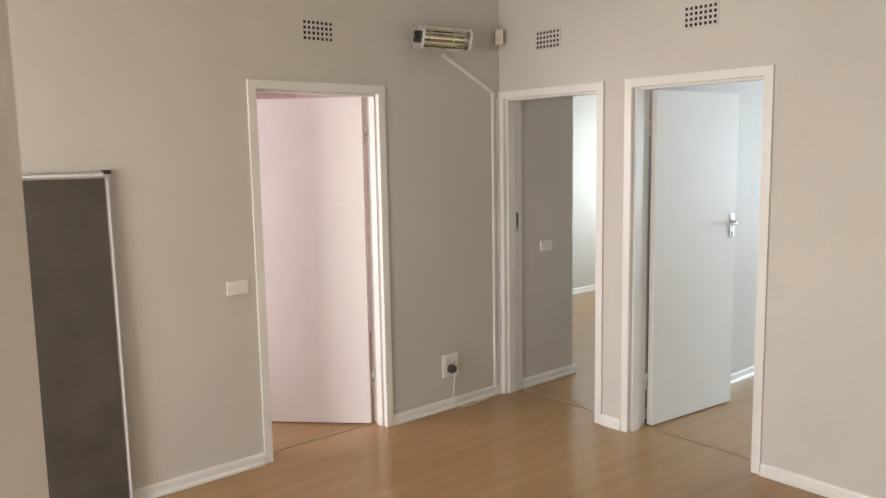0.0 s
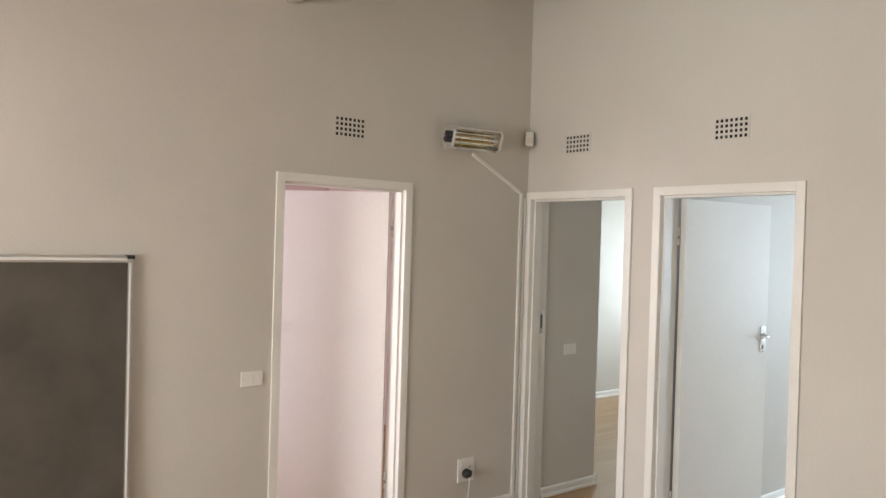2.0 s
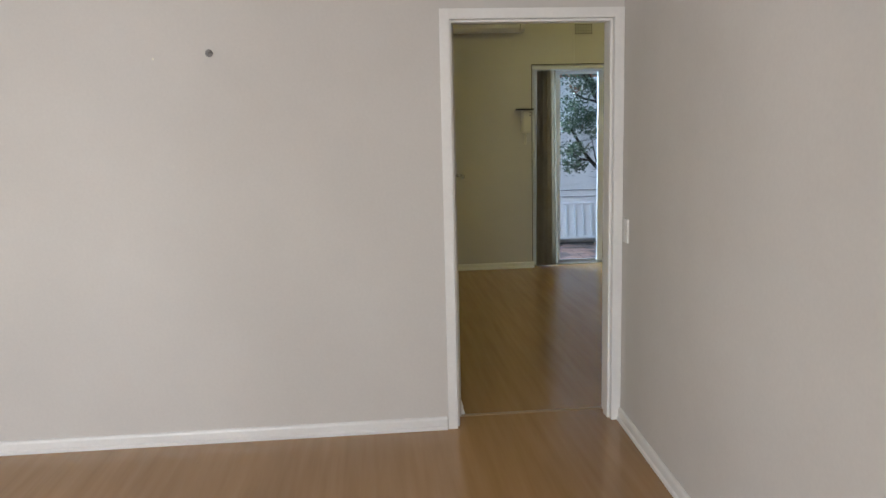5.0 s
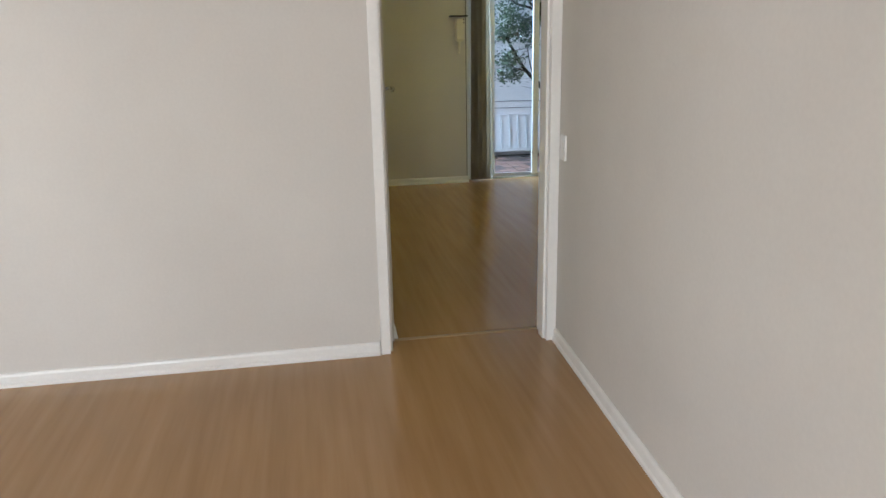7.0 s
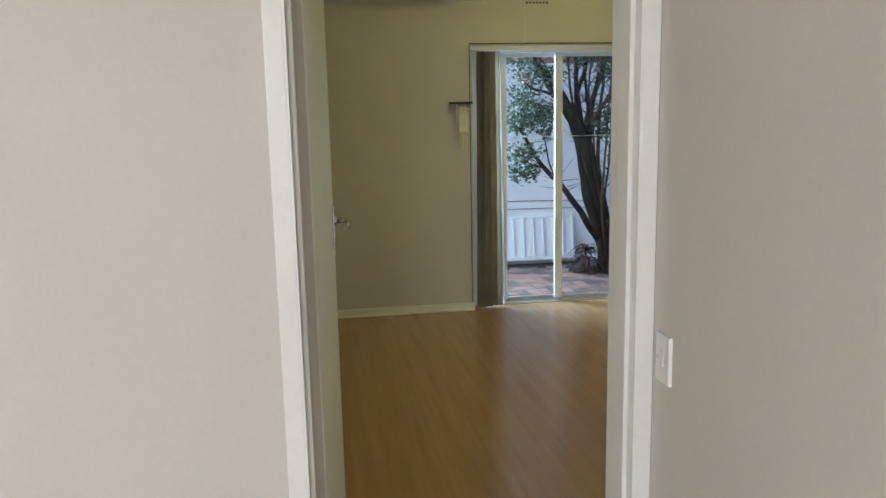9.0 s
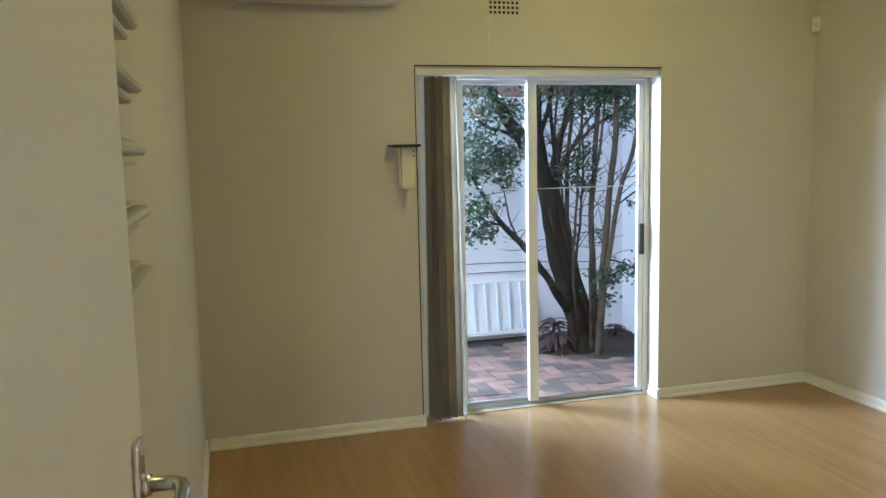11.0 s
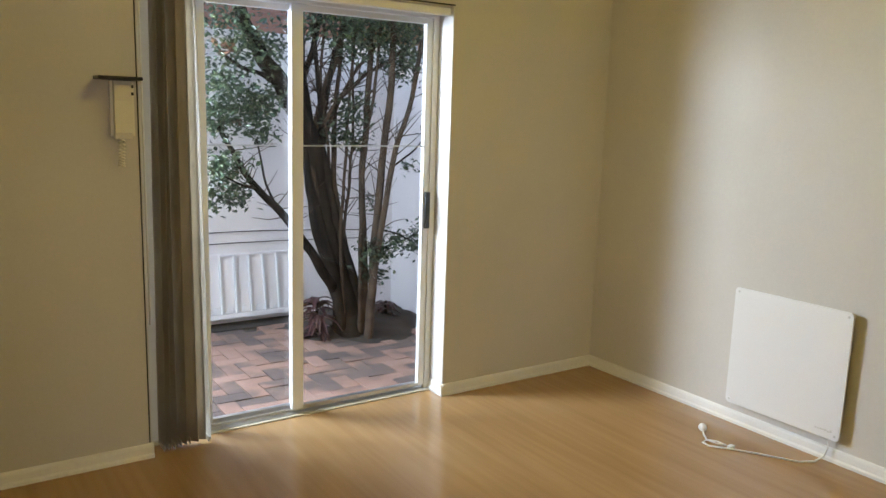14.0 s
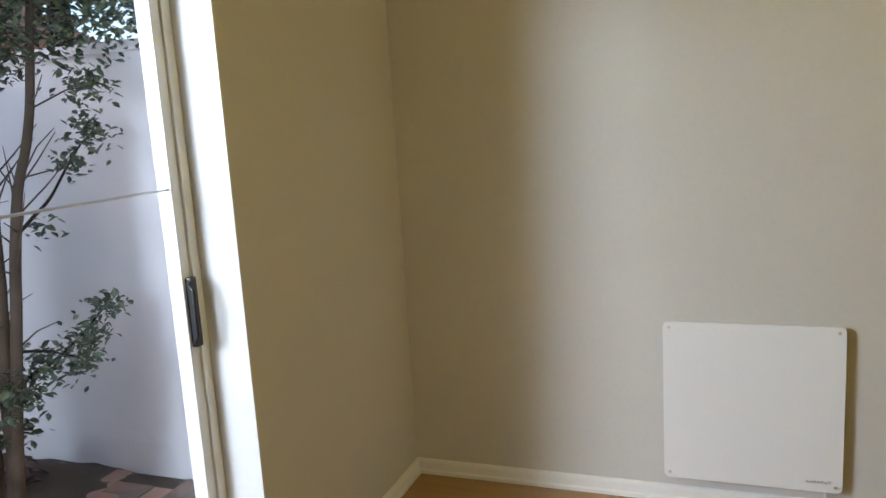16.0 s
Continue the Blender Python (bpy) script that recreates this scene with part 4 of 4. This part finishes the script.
def leaves(s, clumps, size, rnd, spread=(1, 1, 0.8)):
    for (cx, cy, cz), r, count in clumps:
        for _ in range(count):
            p = Vector((rnd.gauss(0, 0.5), rnd.gauss(0, 0.5), rnd.gauss(0, 0.5)))
            p = Vector((cx + p.x * r * spread[0], cy + p.y * r * spread[1], cz + p.z * r * spread[2]))
            rot = Euler((rnd.uniform(-0.9, 0.9), rnd.uniform(-0.9, 0.9), rnd.uniform(0, 6.28))).to_matrix()
            k = size * rnd.uniform(0.6, 1.25)
            w = k * rnd.uniform(0.24, 0.34)
            pts = [(-0.5 * k, 0, 0), (-0.1 * k, -w, 0.10 * k), (0.25 * k, -0.75 * w, 0.08 * k), (0.55 * k, 0, -0.05 * k), (0.25 * k, 0.75 * w, 0.08 * k), (-0.1 * k, w, 0.10 * k)]
            v = [s.bm.verts.new(p + rot @ Vector(q)) for q in pts]
            s.bm.faces.new((v[0], v[1], v[2], v[3])), s.bm.faces.new((v[0], v[3], v[4], v[5]))


def limb(s, pts, r0, r1, n=10, wob=0.012, seed=1):
    """A tapered, slightly crooked limb through the given points."""
    pts = [Vector(p) for p in pts]
    fine, rad = [], []
    for i in range(len(pts) - 1):
        p0, p1, p2, p3 = pts[max(i - 1, 0)], pts[i], pts[i + 1], pts[min(i + 2, len(pts) - 1)]
        for k in range(6):
            t = k / 6
            q = 0.5 * ((2 * p1) + (p2 - p0) * t + (2 * p0 - 5 * p1 + 4 * p2 - p3) * t * t + (3 * p1 - p0 - 3 * p2 + p3) * t ** 3)
            fine.append(q + noise.noise_vector(q * 5 + Vector((seed, 0, 0))) * wob)
    fine.append(pts[-1])
    for i in range(len(fine)):
        f = i / (len(fine) - 1)
        rad.append((r0 + (r1 - r0) * f) * (1 + 0.10 * noise.noise(fine[i] * 9)))
    s.tube(fine, rad, n)
    return fine


def garden_tree():
    rnd = random.Random(11)
    t = thing("tree", (6.03, -7.42, -0.12), "dark many-stemmed evergreen tree standing in the paved yard", "tree")
    s = Shape()
    limb(s, [(6.06, -7.44, -0.20), (6.03, -7.38, 0.06), (6.0, -7.28, 0.40), (6.0, -7.17, 0.78), (6.0, -7.10, 1.12), (5.96, -7.03, 1.40), (5.92, -6.92, 1.60), (5.9, -6.82, 1.72), (5.9, -6.71, 1.87), (5.9, -6.60, 2.03), (5.9, -6.49, 2.25), (5.88, -6.38, 2.8)], 0.115, 0.030, 16, 0.03)
    s.tube([(6.06, -7.44, -0.20), (6.05, -7.43, -0.10), (6.04, -7.40, 0.05), (6.03, -7.36, 0.20)], [0.22, 0.17, 0.13, 0.10], 14)
    trunk = part("trunk", s, BARK, t)
    runs = [([(5.97, -7.04, 1.36), (5.97, -7.02, 1.62), (5.99, -6.99, 1.95), (6.0, -6.98, 2.6)], 0.034, 0.018),
            ([(5.95, -7.22, 0.30), (5.85, -7.12, 0.40), (5.8, -6.98, 0.60), (5.8, -6.78, 0.87), (5.8, -6.61, 1.04), (5.8, -6.47, 1.23), (5.8, -6.33, 1.48)], 0.042, 0.014),
            ([(5.95, -7.42, -0.15), (5.85, -7.42, 0.30), (5.85, -7.40, 0.80), (5.85, -7.40, 1.21), (5.85, -7.44, 1.82), (5.85, -7.47, 2.6)], 0.030, 0.020),
            ([(5.85, -7.46, -0.15), (5.76, -7.44, 0.30), (5.75, -7.45, 0.65), (5.75, -7.50, 1.21), (5.75, -7.56, 1.81), (5.75, -7.58, 2.6)], 0.036, 0.022),
            ([(5.82, -7.45, -0.15), (5.72, -7.43, 0.40), (5.7, -7.50, 0.94), (5.7, -7.59, 1.35), (5.7, -7.70, 1.67), (5.7, -7.80, 2.2)], 0.026, 0.016),
            ([(6.0, -7.20, 0.60), (5.95, -7.06, 1.0), (5.95, -7.04, 1.27), (5.95, -7.13, 1.69), (5.95, -7.26, 2.06), (5.95, -7.34, 2.6)], 0.038, 0.020),
            ([(5.98, -7.26, 0.35), (5.9, -7.27, 0.70), (5.9, -7.31, 1.02), (5.9, -7.34, 1.50), (5.9, -7.33, 2.2)], 0.014, 0.008),
            ([(5.97, -7.05, 1.36), (5.92, -7.14, 1.52), (5.9, -7.23, 1.66), (5.9, -7.44, 1.84), (5.9, -7.67, 1.98), (5.88, -7.85, 2.1)], 0.018, 0.010),
            ([(5.98, -7.08, 1.25), (5.93, -7.10, 1.50), (5.9, -7.06, 1.85), (5.9, -7.02, 2.4)], 0.022, 0.012),
            ([(5.98, -7.02, 1.50), (5.96, -6.98, 1.75), (5.97, -7.08, 2.05), (5.98, -7.15, 2.5)], 0.026, 0.016),
            ([(5.9, -6.80, 1.74), (5.86, -6.66, 1.80), (5.82, -6.50, 1.84), (5.8, -6.38, 1.92)], 0.020, 0.009),
            ([(6.0, -7.33, -0.10), (5.93, -7.24, 0.30), (5.92, -7.12, 0.70), (5.93, -7.03, 1.05), (5.92, -6.98, 1.40), (5.90, -6.95, 1.9)], 0.045, 0.016),
            ([(6.0, -7.48, -0.10), (5.92, -7.40, 0.25), (5.92, -7.26, 0.70), (5.92, -7.16, 1.10), (5.93, -7.12, 1.45), (5.92, -7.20, 2.0)], 0.042, 0.014),
            ([(6.08, -7.55, -0.15), (6.0, -7.46, 0.20), (5.97, -7.33, 0.55), (5.96, -7.24, 0.95), (5.97, -7.22, 1.30), (6.0, -7.30, 2.1)], 0.040, 0.014),
            ([(5.93, -7.30, 0.10), (5.88, -7.24, 0.60), (5.87, -7.26, 1.10), (5.88, -7.30, 1.70), (5.88, -7.36, 2.4)], 0.014, 0.009),
            ([(5.86, -7.40, 0.05), (5.80, -7.36, 0.60), (5.80, -7.38, 1.20), (5.80, -7.46, 1.80), (5.80, -7.52, 2.4)], 0.016, 0.010),
            ([(5.98, -7.12, 1.10), (5.96, -7.02, 1.45), (5.95, -6.92, 1.80), (5.94, -6.86, 2.4)], 0.018, 0.010),
            ([(5.98, -7.10, 1.20), (5.93, -7.20, 1.55), (5.92, -7.36, 1.85), (5.90, -7.58, 2.12), (5.90, -7.70, 2.4)], 0.015, 0.008),
            ([(5.97, -7.16, 0.90), (5.92, -7.16, 1.30), (5.92, -7.10, 1.75), (5.92, -7.14, 2.4)], 0.013, 0.008),
            ([(5.8, -6.72, 0.93), (5.78, -6.62, 1.18), (5.77, -6.58, 1.40)], 0.010, 0.004),
            ([(5.8, -6.60, 1.06), (5.76, -6.45, 1.10), (5.74, -6.33, 1.16)], 0.009, 0.004),
            ([(5.78, -7.44, 0.55), (5.74, -7.55, 0.62), (5.72, -7.68, 0.66), (5.70, -7.82, 0.74), (5.68, -7.93, 0.82)], 0.010, 0.004),
            ([(5.72, -7.47, 0.75), (5.66, -7.58, 0.72), (5.62, -7.70, 0.66)], 0.007, 0.003),
            ([(5.70, -7.55, 1.20), (5.70, -7.75, 1.33), (5.70, -7.92, 1.52), (5.68, -8.02, 1.60)], 0.008, 0.003)]
    for i, (pts, a, b) in enumerate(runs):
        bs = Shape()
        limb(bs, pts, a, b, 10, 0.010, i)
        part("limb", bs, STEMBARK if i in (2, 3, 4, 5, 6, 7, 13, 14, 15, 16, 17, 18) else BARK, trunk)
    tw = Shape()
    for _ in range(300):
        pts, a, b = rnd.choice(runs[:9])
        k = rnd.randrange(2, len(pts))
        p = Vector(pts[k - 1]).lerp(Vector(pts[k]), rnd.random())
        if p.z < 0.7:
            continue
        d = Vector((rnd.uniform(-0.6, 0.6), rnd.uniform(-1, 1), rnd.uniform(0.0, 0.9))).normalized()
        q = p + d * rnd.uniform(0.10, 0.36)
        tw.tube([p, p.lerp(q, 0.5) + Vector((0, 0, rnd.uniform(-0.02, 0.03))), q], [0.0045, 0.003, 0.0015], 5, caps=False)
    part("twigs", tw, STEMBARK, t)
    s = Shape()
    clumps = [((5.80, -6.36, 2.14), 0.22, 150), ((5.8, -6.52, 1.98), 0.18, 110), ((5.78, -6.36, 1.74), 0.20, 190), ((5.8, -6.54, 1.57), 0.17, 180), ((5.78, -6.34, 1.52), 0.16, 150),
              ((5.78, -6.36, 1.20), 0.17, 170), ((5.85, -6.67, 1.64), 0.13, 90), ((5.8, -6.46, 1.02), 0.11, 70), ((5.8, -6.30, 1.02), 0.12, 60), ((5.85, -6.72, 1.96), 0.14, 70), ((5.8, -6.62, 1.42), 0.11, 50),
              ((5.9, -7.00, 2.17), 0.20, 110), ((5.8, -7.24, 2.17), 0.22, 170), ((5.8, -7.49, 2.14), 0.22, 210), ((5.8, -7.69, 2.12), 0.22, 230), ((5.78, -7.66, 1.93), 0.16, 130), ((5.85, -7.30, 2.0), 0.16, 80),
              ((5.85, -7.30, 1.58), 0.15, 110), ((5.86, -7.20, 1.42), 0.12, 60), ((5.86, -7.34, 1.38), 0.10, 40), ((5.72, -7.60, 0.66), 0.10, 45), ((5.72, -7.45, 0.58), 0.13, 110), ((5.68, -7.80, 0.72), 0.11, 60), ((5.66, -7.92, 0.82), 0.08, 34), ((5.62, -7.70, 0.64), 0.09, 40),
              ((5.80, -7.46, 0.40), 0.10, 50), ((5.68, -7.98, 1.58), 0.10, 48), ((5.70, -7.86, 1.46), 0.08, 26), ((5.72, -7.70, 1.20), 0.07, 12), ((5.85, -7.46, 0.95), 0.09, 18),
              ((5.9, -7.5, 2.5), 0.45, 500), ((5.9, -6.7, 2.55), 0.45, 450), ((5.75, -8.0, 2.35), 0.26, 220), ((6.0, -7.1, 2.9), 0.5, 450), ((5.9, -6.2, 2.5), 0.35, 260), ((5.8, -8.0, 2.0), 0.14, 60), ((5.52, -8.02, 2.08), 0.18, 150), ((5.30, -7.92, 2.20), 0.18, 120), ((5.62, -7.92, 1.78), 0.12, 60)]
    leaves(s, [(c, r, int(k * 2.5)) for c, r, k in clumps], 0.041, rnd, (0.9, 1, 0.8))
    part("crown", s, LEAF, t, "dark glossy green leaves")
    d = Shape()
    leaves(d, [((5.82, -6.43, 1.93), 0.07, 26), ((5.80, -6.44, 1.49), 0.03, 10)], 0.07, rnd)
    part("dry_cluster", d, DRY, t, "withered reddish brown leaves")
    return t


garden_tree()


def strap_plant(name, x, y, count, length, reach, rnd, label):
    p = thing(name, (x, y, -0.12), label, "plant")
    for i in range(count):
        a = rnd.uniform(0, 6.28)
        tall = rnd.uniform(0.03, reach)
        s, w = Shape(), rnd.uniform(0.022, 0.034)
        d = Vector((math.cos(a), math.sin(a), 0))
        side = Vector((-d.y, d.x, 0))
        l = length * rnd.uniform(0.6, 1.1)
        base = Vector((x, y, -0.12 + tall))
        prev = None
        for k in range(6):
            f = k / 5
            c = base + d * (l * f) + Vector((0, 0, l * (0.62 * f - 1.0 * f * f)))
            ww = w * (0.4 + 1.6 * f) if f < 0.4 else w * 1.35 * (1.02 - f)
            row = [s.bm.verts.new(c - side * ww), s.bm.verts.new(c + Vector((0, 0, -0.006))), s.bm.verts.new(c + side * ww)]
            if prev:
                s.bm.faces.new((prev[0], prev[1], row[1], row[0])), s.bm.faces.new((prev[1], prev[2], row[2], row[1]))
            prev = row
        part("leaf_blade", s, RED, p)
    part("stem", Shape().tube([(x, y, -0.16), (x + 0.005, y, -0.06), (x, y + 0.005, reach - 0.12)], [0.016, 0.013, 0.009], 8), BARK, p)
    return p




def soil_heap():
    """Dark earth and litter washed over the pavers round the tree's foot and along the side wall."""
    s, nx, ny = Shape(), 22, 40
    x0, x1, y0, y1 = 5.62, 6.78, -8.19, -6.75
    grid = []
    for i in range(nx + 1):
        row = []
        for k in range(ny + 1):
            x, y = x0 + (x1 - x0) * i / nx, y0 + (y1 - y0) * k / ny
            d = ((x - 6.25) / 0.52) ** 2 + ((y + 7.58) / 0.60) ** 2 + 0.55 * noise.noise(Vector((x * 5, y * 5, 0)))
            z = -0.094 + 0.055 * (1.0 - d) if d < 1.6 else -0.127
            row.append(s.bm.verts.new((x, y, max(z + 0.010 * noise.noise(Vector((x * 22, y * 22, 3))), -0.127))))
        grid.append(row)
    for i in range(nx):
        for k in range(ny):
            s.bm.faces.new((grid[i][k], grid[i + 1][k], grid[i + 1][k + 1], grid[i][k + 1])).smooth = True
    return piece("soil_bed", s, SOIL, "dark damp soil and litter round the foot of the tree", "soil")


soil_heap()
rnd = random.Random(21)
strap_plant("cordyline", 6.04, -7.13, 60, 0.20, 0.34, rnd, "crimson strap-leaved plant at the foot of the tree")
strap_plant("cordyline", 6.25, -7.84, 34, 0.14, 0.18, rnd, "dull red strap-leaved plant beside the side wall")


def neighbour_house():
    h = thing("house", (11.0, -7.0, -0.2), "white neighbouring house with an orange tiled roof", "house")
    part("wall", Shape().box(9.2, 14.0, -11.5, -2.0, -0.22, 2.12), OUTWALL, h)
    part("fascia", Shape().box(8.80, 8.86, -11.8, -1.7, 2.12, 2.27, 0.004), PANELWHITE, h)
    roof = part("roof", Shape().hexa([(8.82, -11.8, 2.24), (11.6, -11.8, 3.59), (11.6, -1.7, 3.59), (8.82, -1.7, 2.24), (8.82, -11.8, 2.30), (11.6, -11.8, 3.66), (11.6, -1.7, 3.66), (8.82, -1.7, 2.30)]), TILE, h)
    slope = math.atan2(1.36, 2.78)
    for i in range(9):
        x = 8.85 + i * 0.30
        z = 2.31 + (x - 8.82) * 1.36 / 2.78
        m = pose(x, -11.8, z, 0, -math.degrees(slope), 0)
        part("tile_course", Shape().box(-0.02, 0.34, 0, 10.1, 0.0, 0.035, 0.006, m), TILE, roof)
    return h


neighbour_house()


def hedge(x, y, z, label):
    rr = random.Random(int(x * 10 - y * 7))
    h = thing("far_tree", (x, y, -0.22), label, "tree")
    trunk = Shape()
    limb(trunk, [(x, y, -0.25), (x + 0.1, y, 1.2), (x, y + 0.1, z - 0.4), (x, y, z + 0.8)], 0.14, 0.05, 10)
    part("trunk", trunk, BARK, h)
    s = Shape()
    leaves(s, [((x + rr.gauss(0, 0.6), y + rr.gauss(0, 0.9), z + rr.gauss(0.2, 0.6)), 0.5, 110) for _ in range(16)], 0.13, rr)
    part("crown", s, LIME, h, "sunlit yellow-green leaves")


for x, y, z in ((7.9, -10.2, 3.0), (7.6, -12.6, 3.2), (8.2, -8.6, 3.6)):
    hedge(x, y, z, "sunlit yellow-green tree beyond the garden wall")


def paver_material():
    m, n, l, b = nodes_of("clay_pavers")
    info = n.new("ShaderNodeObjectInfo")
    v = coords(n, l)
    patch = noise_of(n, l, v, 2.6, 2)
    mixv = n.new("ShaderNodeMath")
    mixv.operation = "ADD"
    half = n.new("ShaderNodeMath")
    half.operation, half.inputs[1].default_value = "MULTIPLY", 0.42
    l.new(info.outputs["Random"], half.inputs[0]), l.new(half.outputs[0], mixv.inputs[0]), l.new(patch, mixv.inputs[1])
    c = ramp_of(n, l, mixv.outputs[0], [(0.40, (0.43, 0.255, 0.195)), (0.62, (0.36, 0.20, 0.15)), (0.74, (0.19, 0.13, 0.11)), (0.95, (0.14, 0.10, 0.088))])
    grit = ramp_of(n, l, noise_of(n, l, v, 90, 4), [(0.3, (0.72, 0.72, 0.72)), (0.7, (1, 1, 1))])
    l.new(mix_of(n, l, c, grit, 1.0, "MULTIPLY"), b.inputs["Base Color"])
    b.inputs["Roughness"].default_value = 0.85
    bump_of(n, l, b, noise_of(n, l, v, 120, 4), 0.5, 0.006)
    return m


PAVER = paver_material()
patio = thing("patio", (4.62, -6.3, -0.128), "patio of red and charcoal clay pavers in herringbone", "patio", kind="structure")
brick_mesh = Shape().box(0.002, 0.218, 0.002, 0.108, 0, 0.034, 0.004).mesh("brick")
brick_mesh.materials.append(PAVER)
rest, placed = Shape(), 0
for i in range(-14, 34):
    for k in range(-40, 40):
        for turn in (0, 1):
            # herringbone of whole bricks, two by one
            bx = 4.66 + 0.11 * (k + 2 * i) - (0.0 if turn == 0 else 0.11)
            by = -8.16 + 0.11 * (k - 2 * i) + (0.0 if turn == 0 else 0.0)
            cx, cy = (bx + 0.11, by + 0.055) if turn == 0 else (bx + 0.055, by + 0.11)
            if not (4.74 < cx < 6.50 and -8.10 < cy < -4.9):
                continue
            if cy < -5.55 and placed < 300:
                ob = new("brick", brick_mesh)
                ob.parent = patio
                m = Matrix.Translation((bx, by, -0.128)) if turn == 0 else Matrix.Translation((bx + 0.11, by, -0.128)) @ pose(0, 0, 0, 0, 0, 90)
                ob.matrix_local = Matrix.Translation((-4.62, 6.3, 0.128)) @ m @ pose(0, 0, random.uniform(-0.003, 0.003), random.uniform(-0.5, 0.5), random.uniform(-0.5, 0.5), 0)
                placed += 1
            elif turn == 0:
                rest.box(bx + 0.002, bx + 0.218, by + 0.002, by + 0.108, -0.128, -0.094)
            else:
                rest.box(bx + 0.002, bx + 0.108, by + 0.002, by + 0.218, -0.128, -0.094)
tagged(part("bricks", rest, PAVER, patio), kind="stuff")
